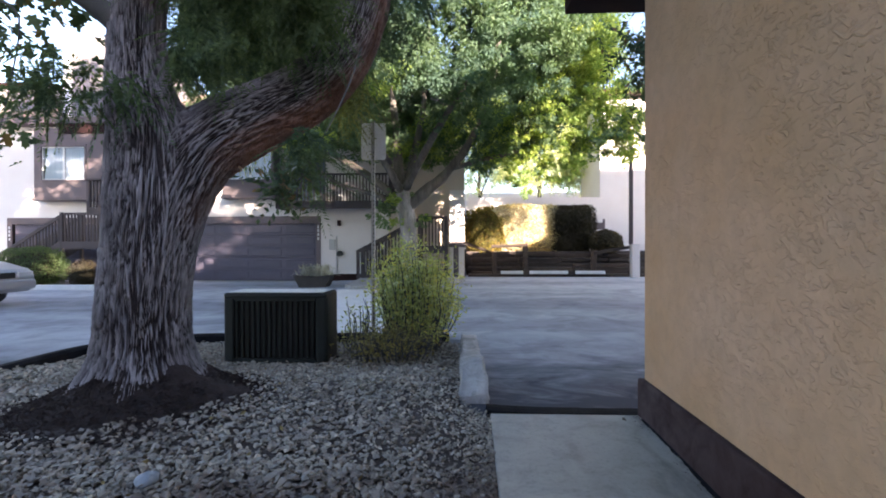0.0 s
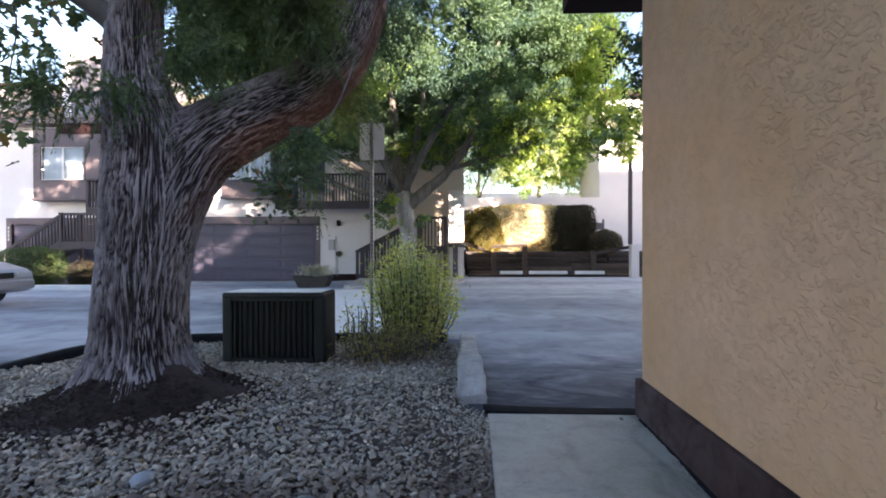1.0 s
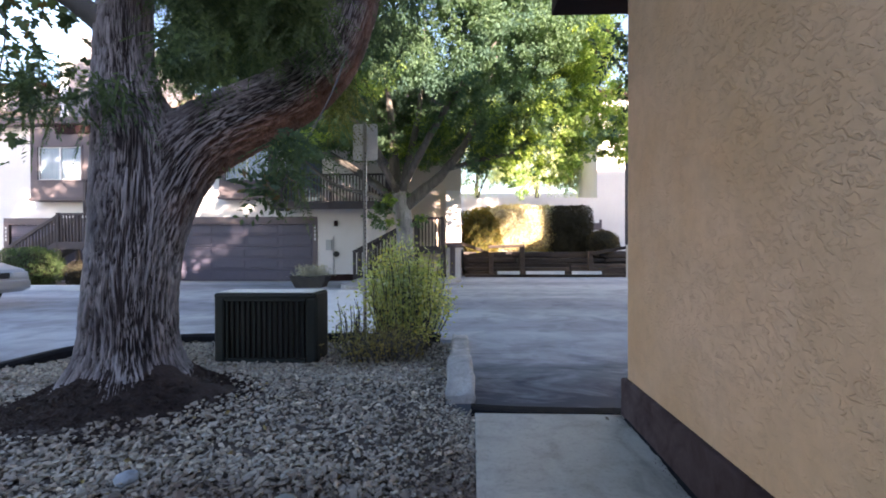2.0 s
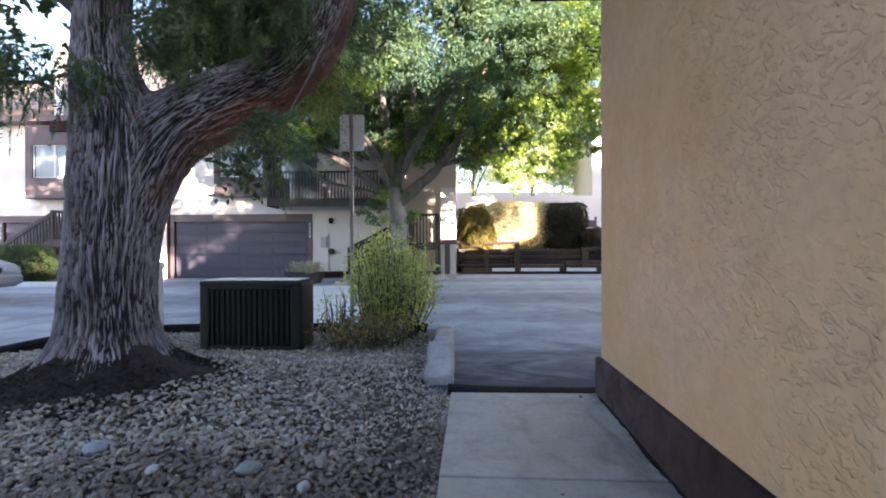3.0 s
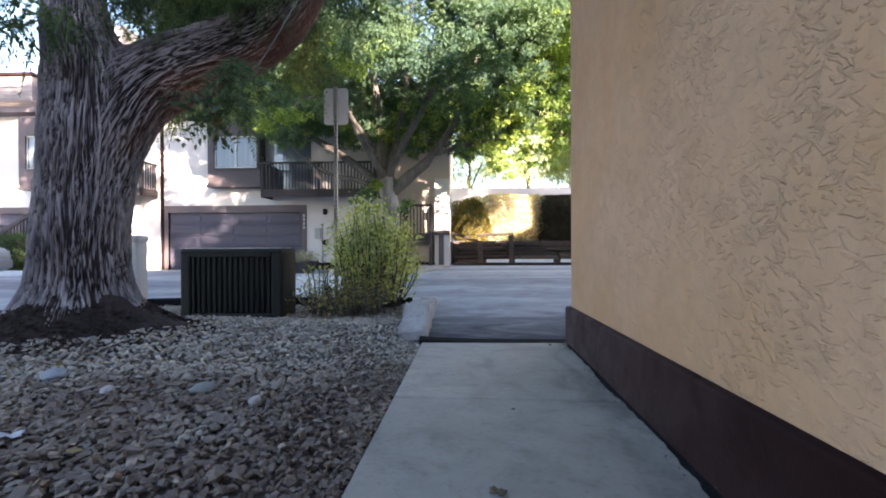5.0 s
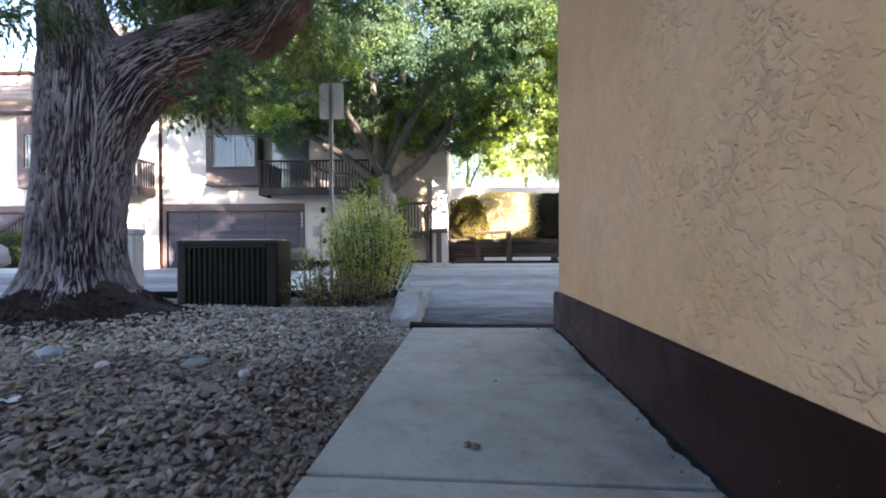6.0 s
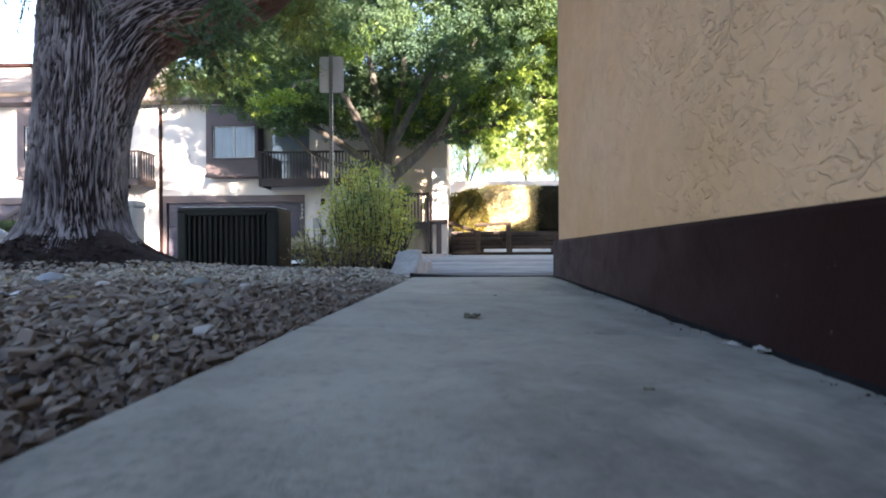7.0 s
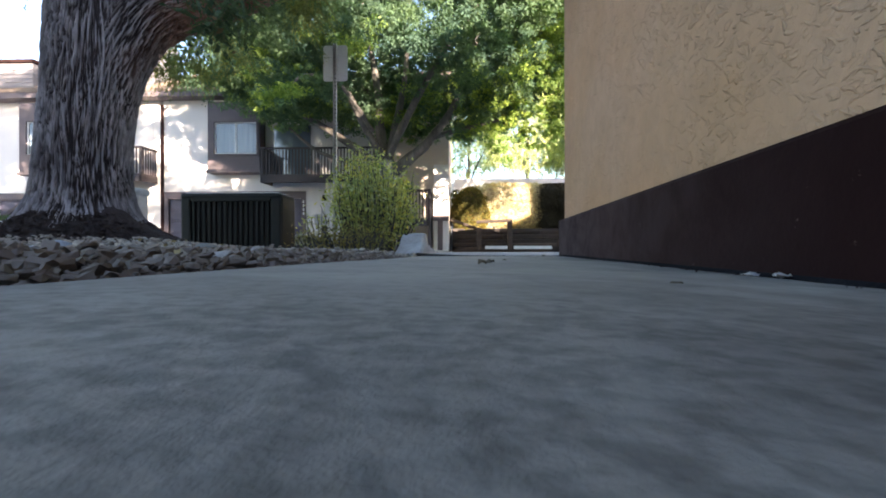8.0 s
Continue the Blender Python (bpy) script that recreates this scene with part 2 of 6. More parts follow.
def stone_material():
    m, ns, ls, p = nodes_of("river_rock")
    geo, oi = ns.new("ShaderNodeNewGeometry"), ns.new("ShaderNodeObjectInfo")
    add = ns.new("ShaderNodeMath")
    add.operation = "ADD"
    ls.new(geo.outputs["Random Per Island"], add.inputs[0])
    ls.new(oi.outputs["Random"], add.inputs[1])
    fr = ns.new("ShaderNodeMath")
    fr.operation = "FRACT"
    ls.new(add.outputs[0], fr.inputs[0])
    col = ramp(ns, ls, fr.outputs[0], (0, (0.147, 0.139, 0.121)), (0.25, (0.283, 0.264, 0.224)), (0.45, (0.389, 0.36, 0.301)), (0.6, (0.259, 0.205, 0.161)), (0.75, (0.324, 0.321, 0.287)), (0.9, (0.43, 0.38, 0.304)), (0.985, (0.534, 0.474, 0.384)))
    v = coords(ns, ls)
    fine = noise_node(ns, ls, v, 90, 4, 0.7)
    col = mixed(ns, ls, 0.5, col, ramp(ns, ls, fine, (0.3, (0.5,) * 3), (0.7, (1.1,) * 3)), "MULTIPLY")
    # brown dirt, thickened towards the near end to paint in the weaker light
    sep, mr, add2 = ns.new("ShaderNodeSeparateXYZ"), ns.new("ShaderNodeMapRange"), ns.new("ShaderNodeMath")
    place = ns.new("ShaderNodeNewGeometry")
    ls.new(place.outputs["Position"], sep.inputs[0])
    mr.inputs["From Min"].default_value, mr.inputs["From Max"].default_value = 3.7, 1.5
    mr.inputs["To Min"].default_value, mr.inputs["To Max"].default_value = -0.10, 0.15
    ls.new(sep.outputs["Y"], mr.inputs["Value"])
    add2.operation = "ADD"
    ls.new(noise_node(ns, ls, v, 1.3, 4), add2.inputs[0])
    ls.new(mr.outputs["Result"], add2.inputs[1])
    dirt = add2.outputs[0]
    col = mixed(ns, ls, mixed(ns, ls, 1.0, ramp(ns, ls, dirt, (0.40, (0, 0, 0)), (0.62, (0.78,) * 3)), (1, 1, 1), "MULTIPLY"), col, (0.100, 0.072, 0.060))
    ls.new(col, p.inputs["Base Color"])
    p.inputs["Roughness"].default_value = 0.75
    bumped(ns, ls, p, fine, 0.4, 0.003)
    return m


def glass_material(name, tint, rough=0.04):
    m, ns, ls, p = nodes_of(name)
    p.inputs["Base Color"].default_value = (*tint, 1)
    p.inputs["Roughness"].default_value = rough
    p.inputs["Specular IOR Level"].default_value = 0.9
    p.inputs["Coat Weight"].default_value = 0.6
    return m


STUCCO = stucco_material()
BARK = bark_material()
STONE = stone_material()
PALE_STUCCO = surface("cream_stucco", (0.72, 0.68, 0.65), (0.80, 0.77, 0.74), 0.8, 90, 0.9, 0.3, 0.003, spec=0.25)
TAN_STUCCO = surface("beige_stucco", (0.60, 0.51, 0.42), (0.67, 0.58, 0.49), 0.8, 90, 0.9, 0.3, 0.003, spec=0.25)
BROWN_PAINT = surface("dark_brown_paint", (0.020, 0.0088, 0.0085), (0.031, 0.0145, 0.0138), 2.0, 60, 0.75, 0.3, 0.003, stain=0.35, spec=0.12)
RAIL_BROWN = surface("dark_rail_paint", (0.052, 0.040, 0.043), (0.080, 0.063, 0.066), 1.5, 50, 0.7, 0.2, 0.002, spread=0.25)
SIDING = surface("grey_mauve_siding", (0.19, 0.175, 0.185), (0.24, 0.225, 0.235), 1.5, 50, 0.7, 0.2, 0.002)
TRIM_BROWN = surface("brown_trim_paint", (0.125, 0.098, 0.105), (0.165, 0.132, 0.138), 1.5, 50, 0.7, 0.2, 0.002, spread=0.2)
DOOR_BROWN = surface("mauve_brown_door_paint", (0.066, 0.060, 0.090), (0.088, 0.080, 0.115), 1.2, 40, 0.55, 0.1, 0.002, spread=0.12)
BAND_PAINT = band_material()
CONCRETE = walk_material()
KERB_MAT = surface("weathered_kerb_concrete", (0.29, 0.287, 0.277), (0.49, 0.482, 0.466), 5.0, 70, 0.9, 0.6, 0.008, stain=0.5)
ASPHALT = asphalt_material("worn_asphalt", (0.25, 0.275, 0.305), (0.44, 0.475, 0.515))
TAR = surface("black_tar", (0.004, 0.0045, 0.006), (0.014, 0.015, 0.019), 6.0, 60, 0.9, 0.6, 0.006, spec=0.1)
GUTTER = surface("pale_gutter_concrete", (0.60, 0.64, 0.64), (0.74, 0.77, 0.765), 2.0, 60, 0.9, 0.3, 0.004, stain=0.15)
PANE = pane_material()
TUB = surface("dark_tub", (0.02, 0.018, 0.016), (0.045, 0.04, 0.036), 3, 40, 0.8, 0.4, 0.004)
THICKET = surface("twiggy_shade", (0.020, 0.020, 0.010), (0.045, 0.040, 0.018), 8, 50, 0.95, 1.0, 0.03)
DIRT = surface("dark_soil", (0.050, 0.040, 0.036), (0.100, 0.082, 0.074), 5.0, 60, 0.95, 0.8, 0.01)
DUFF = surface("dark_duff", (0.019, 0.0115, 0.011), (0.054, 0.034, 0.031), 14.0, 90, 0.95, 1.0, 0.02, stain=0.4)
GREEN_STEEL = surface("dark_green_enamel", (0.007, 0.010, 0.009), (0.012, 0.016, 0.0145), 3.0, 30, 0.6, 0.08, 0.001, stain=0.2, spec=0.3)
# near-white lid: the sky's reflection put into the base colour
SHEEN_LID = surface("sky_sheen_lid", (0.74, 0.77, 0.76), (0.84, 0.87, 0.86), 3.0, 30, 0.6, 0.08, 0.001, stain=0.3)
BLACK_STEEL = surface("black_grille", (0.006, 0.006, 0.006), (0.012, 0.012, 0.012), 3.0, 30, 0.6, 0.08, 0.001)
SIGN_WHITE = surface("sign_back_aluminium", (0.80, 0.82, 0.84), (0.87, 0.89, 0.91), 3.0, 60, 0.5, 0.05, 0.001, metal=0.0, stain=0.25)
POST_STEEL = surface("galvanised_post", (0.36, 0.36, 0.355), (0.48, 0.48, 0.47), 4.0, 60, 0.5, 0.1, 0.001, metal=0.2, stain=0.2)
GREY_PLASTIC = surface("grey_pedestal_plastic", (0.42, 0.43, 0.42), (0.50, 0.51, 0.50), 3.0, 60, 0.6, 0.1, 0.001, stain=0.2)
WOOD_DARK = surface("weathered_brown_timber", (0.044, 0.031, 0.024), (0.135, 0.095, 0.072), 2.0, 40, 0.85, 0.7, 0.010, stretch=(0.3, 1, 1), spread=0.6, stain=0.4)
ROOF_TILE = surface("brown_shingle", (0.20, 0.155, 0.13), (0.30, 0.24, 0.20), 2.0, 30, 0.9, 0.6, 0.01, spread=0.25)
SILVER = surface("silver_car_paint", (0.42, 0.43, 0.44), (0.46, 0.47, 0.48), 1.0, 200, 0.28, 0.02, 0.0005, metal=0.6)
RUBBER = surface("black_rubber", (0.012, 0.012, 0.012), (0.025, 0.025, 0.025), 5.0, 60, 0.8, 0.3, 0.002)
WHITE_FRAME = surface("white_window_frame", (0.62, 0.62, 0.62), (0.72, 0.72, 0.72), 3.0, 60, 0.5, 0.1, 0.001)
CURTAIN = surface("white_curtain", (0.25, 0.29, 0.33), (0.36, 0.40, 0.44), 3.0, 20, 0.9, 0.3, 0.01, stretch=(6, 1, 0.2))
GLASS = glass_material("window_glass", (0.10, 0.13, 0.16))
LAMP_GLASS = glass_material("headlight_glass", (0.5, 0.52, 0.55), 0.1)
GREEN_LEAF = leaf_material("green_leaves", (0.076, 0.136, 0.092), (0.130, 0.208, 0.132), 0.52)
# lit copy of the court tree's leaves, with sunlight put into the colour
SUNLIT_TIP_LEAF = leaf_material("sunlit_green_leaves", (0.12, 0.21, 0.06), (0.32, 0.42, 0.13), 0.5)
DARK_LEAF = leaf_material("dark_feathery_leaves", (0.056, 0.092, 0.058), (0.108, 0.160, 0.092), 0.45)
YELLOW_LEAF = leaf_material("yellow_green_leaves", (0.29, 0.37, 0.17), (0.62, 0.66, 0.44), 0.5, (0.72, 0.70, 0.50))
SHRUB_LEAF = leaf_material("shrub_leaves", (0.29, 0.33, 0.13), (0.57, 0.59, 0.27), 0.48, (0.62, 0.54, 0.17))
# hedge leaves made pale: full sun put into the colour
SUNLIT_HEDGE_LEAF = leaf_material("sunlit_hedge_leaves", (0.50, 0.41, 0.22), (0.80, 0.74, 0.56), 0.3, (0.44, 0.32, 0.16))
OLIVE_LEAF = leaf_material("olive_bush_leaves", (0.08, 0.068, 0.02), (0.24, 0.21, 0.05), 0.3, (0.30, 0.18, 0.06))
SPRAY_LEAF = leaf_material("olive_spray_leaves", (0.115, 0.132, 0.058), (0.225, 0.250, 0.115), 0.5)
# twigs of the pale hedge, brightened to match its painted sun
SUNLIT_HEDGE_TWIG = surface("sunlit_hedge_twigs", (0.30, 0.24, 0.13), (0.50, 0.42, 0.26), 6, 40, 0.95, 1.0, 0.03)
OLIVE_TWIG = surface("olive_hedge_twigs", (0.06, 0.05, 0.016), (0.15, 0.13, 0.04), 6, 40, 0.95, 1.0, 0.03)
BROWN_LEAF = leaf_material("brown_bush_leaves", (0.045, 0.036, 0.024), (0.095, 0.078, 0.048), 0.25)
# brown leaves made darker: shade put into the colour
SHADED_LEAF = leaf_material("shaded_brown_leaves", (0.022, 0.018, 0.013), (0.05, 0.042, 0.026), 0.25)
BROAD_LEAF = leaf_material("broad_leaves", (0.04, 0.07, 0.045), (0.085, 0.125, 0.075), 0.35, (0.16, 0.11, 0.06))
CLIPPED_LEAF = leaf_material("clipped_bush_leaves", (0.05, 0.085, 0.035), (0.105, 0.155, 0.065), 0.3)
DRY_GRASS = leaf_material("dry_grass", (0.19, 0.15, 0.07), (0.33, 0.30, 0.13), 0.3)
PALE_GRASS = leaf_material("pale_dry_grass", (0.30, 0.29, 0.24), (0.55, 0.53, 0.47), 0.3)
LIMB_BARK = surface("grey_brown_bark", (0.085, 0.078, 0.07), (0.22, 0.20, 0.18), 5.0, 40, 0.9, 1.0, 0.02, stretch=(1, 1, 0.3), stain=0.6)
PALE_BARK = surface("pale_grey_bark", (0.18, 0.17, 0.165), (0.46, 0.435, 0.41), 5.0, 40, 0.9, 1.0, 0.02, stretch=(1, 1, 0.3), stain=0.6)
TWIG = surface("twig_bark", (0.048, 0.047, 0.046), (0.105, 0.102, 0.099), 3.0, 40, 0.9, 0.5, 0.006, stretch=(1, 1, 0.3))

# ---- mesh helpers ----
ORIGIN = {}


def fall(y, x=-5.0):
    """How far the court has dropped: it drains away from the walk, more to the left than to the right."""
    return 0.0108 * min(max(y - 4.3, 0.0), 16.0) * min(max((2.0 - x) / 6.0, 0.2), 1.0)


def thing(name, at, label, category, group="", kind=""):
    ob = new(name)
    ob.empty_display_size = 0.2
    ob.location = (at[0], at[1], at[2] - fall(at[1], at[0]))
    ORIGIN[ob.name] = Vector(at)
    return tagged(ob, label, category, group, kind)


def mesh_of(bm, name, smooth=False):
    me = bpy.data.meshes.new(name)
    bm.normal_update()
    bm.to_mesh(me)
    bm.free()
    if smooth:
        me.shade_smooth()
    return me


def part(name, bm, material, parent, label="", smooth=False, kind=""):
    """Links a mesh built in world metres as one object under a thing or a part."""
    me = bm if isinstance(bm, bpy.types.Mesh) else mesh_of(bm, name, smooth)
    org = ORIGIN[parent.name]
    me.transform(Matrix.Translation(-org))
    me.materials.append(material)
    ob = new(name, me)
    ob.parent = parent
    ORIGIN[ob.name] = org
    return tagged(ob, label, kind=kind)


def piece(name, me, parent, m):
    """One of many alike pieces on a shared mesh, at a pose in the world."""
    ob = new(name, me)
    ob.parent = parent
    ob.matrix_basis = Matrix.Translation(-ORIGIN[parent.name]) @ m
    ORIGIN[ob.name] = ORIGIN[parent.name]
    return ob


def solid(name, bm, material, label, category, group="", kind="", smooth=False, y=0.0, x=-5.0):
    me = bm if isinstance(bm, bpy.types.Mesh) else mesh_of(bm, name, smooth)
    me.materials.append(material)
    ob = new(name, me)
    ob.location.z = -fall(y, x)
    return tagged(ob, label, category, group, kind)


def add_box(bm, x0, x1, y0, y1, z0, z1, bevel=0.0, m=None, seg=1):
    r = bmesh.ops.create_cube(bm, size=1.0, matrix=Matrix.LocRotScale(((x0 + x1) / 2, (y0 + y1) / 2, (z0 + z1) / 2), None, (x1 - x0, y1 - y0, z1 - z0)))
    vs = r["verts"]
    if bevel:
        es = list({e for v in vs for e in v.link_edges})
        b = bmesh.ops.bevel(bm, geom=es, offset=bevel, segments=seg, affect="EDGES", profile=0.5)
        vs = list({v for f in b["faces"] for v in f.verts} | {v for v in vs if v.is_valid})
    if m is not None:
        bmesh.ops.transform(bm, matrix=m, verts=vs)
    return vs


def box(x0, x1, y0, y1, z0, z1, bevel=0.0, seg=1):
    bm = bmesh.new()
    add_box(bm, x0, x1, y0, y1, z0, z1, bevel, seg=seg)
    return bm


def boxes(*rows, bevel=0.0):
    bm = bmesh.new()
    for r in rows:
        add_box(bm, *r, bevel=bevel)
    return bm


def box_mesh(name, sx, sy, sz, material, bevel=0.0):
    """A shared mesh, its base centred on the origin."""
    me = mesh_of(box(-sx / 2, sx / 2, -sy / 2, sy / 2, 0, sz, bevel), name)
    me.materials.append(material)
    return me


def prism(outline, y0, y1):
    """An outline of (x, z), pushed from y0 to y1."""
    bm = bmesh.new()
    a = [bm.verts.new((x, y0, z)) for x, z in outline]
    b = [bm.verts.new((x, y1, z)) for x, z in outline]
    bm.faces.new(a)
    bm.faces.new(b[::-1])
    for i in range(len(a)):
        j = (i + 1) % len(a)
        bm.faces.new((a[j], a[i], b[i], b[j]))
    bmesh.ops.recalc_face_normals(bm, faces=bm.faces)
    return bm


def slab(outline, z0, z1):
    """An outline of (x, y), from z0 up to z1."""
    bm = bmesh.new()
    a = [bm.verts.new((x, y, z0)) for x, y in outline]
    b = [bm.verts.new((x, y, z1)) for x, y in outline]
    bm.faces.new(a[::-1])
    bm.faces.new(b)
    for i in range(len(a)):
        j = (i + 1) % len(a)
        bm.faces.new((a[i], a[j], b[j], b[i]))
    bmesh.ops.recalc_face_normals(bm, faces=bm.faces)
    return bm


def tube_data(path, radii, around=12, wob=0.0, seed=0):
    """Verts and faces of a tapered tube along a path of points."""
    path = [Vector(p) for p in path]
    vs, fs = [], []
    side = Vector((1, 0, 0))
    for i, p in enumerate(path):
        d = (path[min(i + 1, len(path) - 1)] - path[max(i - 1, 0)]).normalized()
        side = (side - d * side.dot(d))
        side = side.normalized() if side.length > 1e-4 else d.orthogonal().normalized()
        up = d.cross(side)
        for k in range(around):
            a = 2 * math.pi * k / around
            r = radii[i] * (1 + wob * noise.noise((p * 3) + Vector((math.cos(a), math.sin(a), seed))))
            vs.append(p + (side * math.cos(a) + up * math.sin(a)) * r)
    for i in range(len(path) - 1):
        for k in range(around):
            q = (k + 1) % around
            fs.append((i * around + k, i * around + q, (i + 1) * around + q, (i + 1) * around + k))
    fs.append(tuple(range(around))[::-1])
    fs.append(tuple((len(path) - 1) * around + k for k in range(around)))
    return vs, fs


def joined(datas, name, smooth=True):
    vs, fs = [], []
    for v, f in datas:
        n = len(vs)
        vs += [tuple(q) for q in v]
        fs += [tuple(i + n for i in face) for face in f]
    me = bpy.data.meshes.new(name)
    me.from_pydata(vs, [], fs)
    if smooth:
        me.shade_smooth()
    return me


def tube(path, radii, name, around=12, wob=0.0):
    return joined([tube_data(path, radii, around, wob)], name)


def curve_path(pts, n=24):
    """A smooth way through a few points (Catmull-Rom)."""
    p = [Vector(q) for q in pts]
    p = [p[0] * 2 - p[1], *p, p[-1] * 2 - p[-2]]
    out = []
    segs = len(p) - 3
    for i in range(n + 1):
        t = i / n * segs
        k = min(int(t), segs - 1)
        t -= k
        a, b, c, d = p[k : k + 4]
        out.append(0.5 * (2 * b + (c - a) * t + (2 * a - 5 * b + 4 * c - d) * t * t + (3 * b - a - 3 * c + d) * t**3))
    return out


def lerp_list(vals, n):
    return [float(v) for v in np.interp(np.linspace(0, len(vals) - 1, n + 1), range(len(vals)), vals)]


def leaf_cloud(name, centres, lengths, rng, aspect=0.42, droop=0.35, dirs=None, spread=1.0):
    """Many small pointed, folded leaves as one mesh (four corners, two faces each)."""
    c = np.asarray(centres, float)
    n = len(c)
    a = rng.normal(size=(n, 3)) * spread
    if dirs is not None:
        a += np.asarray(dirs)
    a[:, 2] -= droop
    a /= np.linalg.norm(a, axis=1)[:, None] + 1e-9
    b = np.cross(a, rng.normal(size=(n, 3)))
    b /= np.linalg.norm(b, axis=1)[:, None] + 1e-9
    nrm = np.cross(a, b)
    L = np.asarray(lengths)[:, None]
    W = L * aspect * 0.5
    v = np.stack([c - a * L * 0.5, c + b * W + nrm * W * 0.35, c + a * L * 0.5, c - b * W + nrm * W * 0.35], 1).reshape(-1, 3)
    i = np.arange(n)[:, None] * 4
    f = np.concatenate([i + [0, 1, 2], i + [0, 2, 3]], 1).reshape(-1, 3)
    me = bpy.data.meshes.new(name)
    me.from_pydata(v.tolist(), [], f.tolist())
    return me


def clumps(rng, centres, radii, per, squash=0.7, hang=0.0):
    """Leaf places scattered round clump centres, denser outside; hang: strands trailing below."""
    out = []
    for c, r in zip(centres, radii):
        d = rng.normal(size=(per, 3))
        d /= np.linalg.norm(d, axis=1)[:, None]
        q = d * (r * rng.uniform(0.25, 1.0, per) ** 0.6)[:, None]
        q[:, 2] *= squash
        q[:, 2] -= hang * rng.uniform(0, 1, per) ** 2
        out.append(q + np.asarray(c))
    return np.concatenate(out)

# ---- ground ----
ROAD_Z = -0.05
FRONT = 18.05  # the terrace's front wall


def wall_x(y):
    """The foot of the near wall."""
    return 2.250 - 0.022 * (3.887 - y)


def edge_x(y):
    """The free edge of the walk."""
    return 1.291 - 0.0265 * (3.877 - y)


def walk_z(x, y):
    """The walk twists: level at the court, its free edge a little high and the wall side low nearer the eye."""
    u = min(max((x - edge_x(y)) / (wall_x(y) - edge_x(y)), 0), 1)
    return min(max((3.4 - y) / 2.0, 0), 1.15) * (-0.012 + 0.036 * (1 - u))


def bed_z(x, y):
    """The top of the gravel bed: heaped round the tree, low by the walk and by the road."""
    h = 0.02 + 0.14 * math.exp(-(((x + 1.05) / 0.88) ** 2) - ((y - 3.75) / 0.82) ** 2)
    h += 0.014 * math.exp(-(((x - 0.35) / 0.7) ** 2) - ((y - 2.6) / 1.6) ** 2)
    s = min(max((y - 4.4) / 1.1, 0), 1)
    h -= 0.098 * s * s * (3 - 2 * s)
    e = min(max((edge_x(y) - x) / 0.35, 0), 1)
    lip = walk_z(edge_x(y), y) * max(0, 1 - max(0, edge_x(y) - x) / 0.8)
    return lip + (h + 0.012 * noise.noise((x * 1.7, y * 1.7, 0))) * (0.15 + 0.85 * e) - 0.004 * (1 - e)


def ground_sheet():
    bm = bmesh.new()
    xs = [-400, -60, -20, -10, -4, -3.15, -3.05, -2.5, -1, 0.8, 1.0, 1.1, 3, 10, 20, 60, 400]
    ys = [-400, -60, -20, -3.5, -3.4, 0, 3.8, 4.3, 6.45, 6.55, 8, 12, 16, 20.3, 40, 90, 900]
    grid = [[bm.verts.new((x, y, ROAD_Z - fall(y, x) - (0.12 if -3.1 < x < 1.05 and -3.45 < y < 6.5 else 0))) for x in xs] for y in ys]
    for j in range(len(ys) - 1):
        for i in range(len(xs) - 1):
            bm.faces.new((grid[j][i], grid[j][i + 1], grid[j + 1][i + 1], grid[j + 1][i]))
    return bm


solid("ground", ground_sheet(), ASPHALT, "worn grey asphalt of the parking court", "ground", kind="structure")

def tar_lip():
    """A ragged lip of black tar squeezed up along the end of the walk, highest beside the bed."""
    bm = bmesh.new()
    rows = []
    for k in range(71):
        x = 1.27 + 1.14 * k / 70
        rag = noise.noise((x * 3.1, 0, 0)) + 0.6 * noise.noise((x * 11, 3, 0)) + 0.35 * noise.noise((x * 31, 5, 0))
        top = 0.002 + 0.022 * max(0, 1 - (x - 1.27) / 0.4) + 0.006 * rag
        far = 4.09 + 0.05 * rag
        rows.append([bm.verts.new(p) for p in ((x, 3.902, -0.08), (x, 3.902, top * 0.6), (x, 3.95, top), (x, 4.01, top * 0.9), (x, far - 0.03, ROAD_Z + 0.018), (x, far, ROAD_Z - 0.02))])
    for a, b in zip(rows, rows[1:]):
        for i in range(5):
            bm.faces.new((a[i], b[i], b[i + 1], a[i + 1]))
    return bm


solid("pavement_joint", tar_lip(), TAR, "black tar and silt in the joint at the end of the walk", "pavement", kind="structure")


def walk_slab(y0, y1):
    """One concrete slab of the walk, with tooled edges."""
    g = 0.011
    o = [(edge_x(y0 + g), y0 + g), (wall_x(y0) + 0.02, y0 + g), (wall_x(y1) + 0.02, y1 - g), (edge_x(y1 - g), y1 - g)]
    bm = slab(o, -0.10, 0.0)
    top = [e for e in bm.edges if all(v.co.z > -0.01 for v in e.verts)]
    bmesh.ops.bevel(bm, geom=top, offset=0.007, segments=3, affect="EDGES", profile=0.5)
    for v in bm.verts:
        v.co.z += walk_z(v.co.x, v.co.y)
    return bm


_walk = tagged(new("pavement_walk"), "pale grey concrete walk in jointed slabs", "pavement", kind="structure")
ORIGIN[_walk.name] = Vector((0, 0, 0))
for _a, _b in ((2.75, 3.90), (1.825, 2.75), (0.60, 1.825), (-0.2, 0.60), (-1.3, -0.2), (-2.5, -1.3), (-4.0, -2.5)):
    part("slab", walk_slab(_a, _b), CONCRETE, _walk)
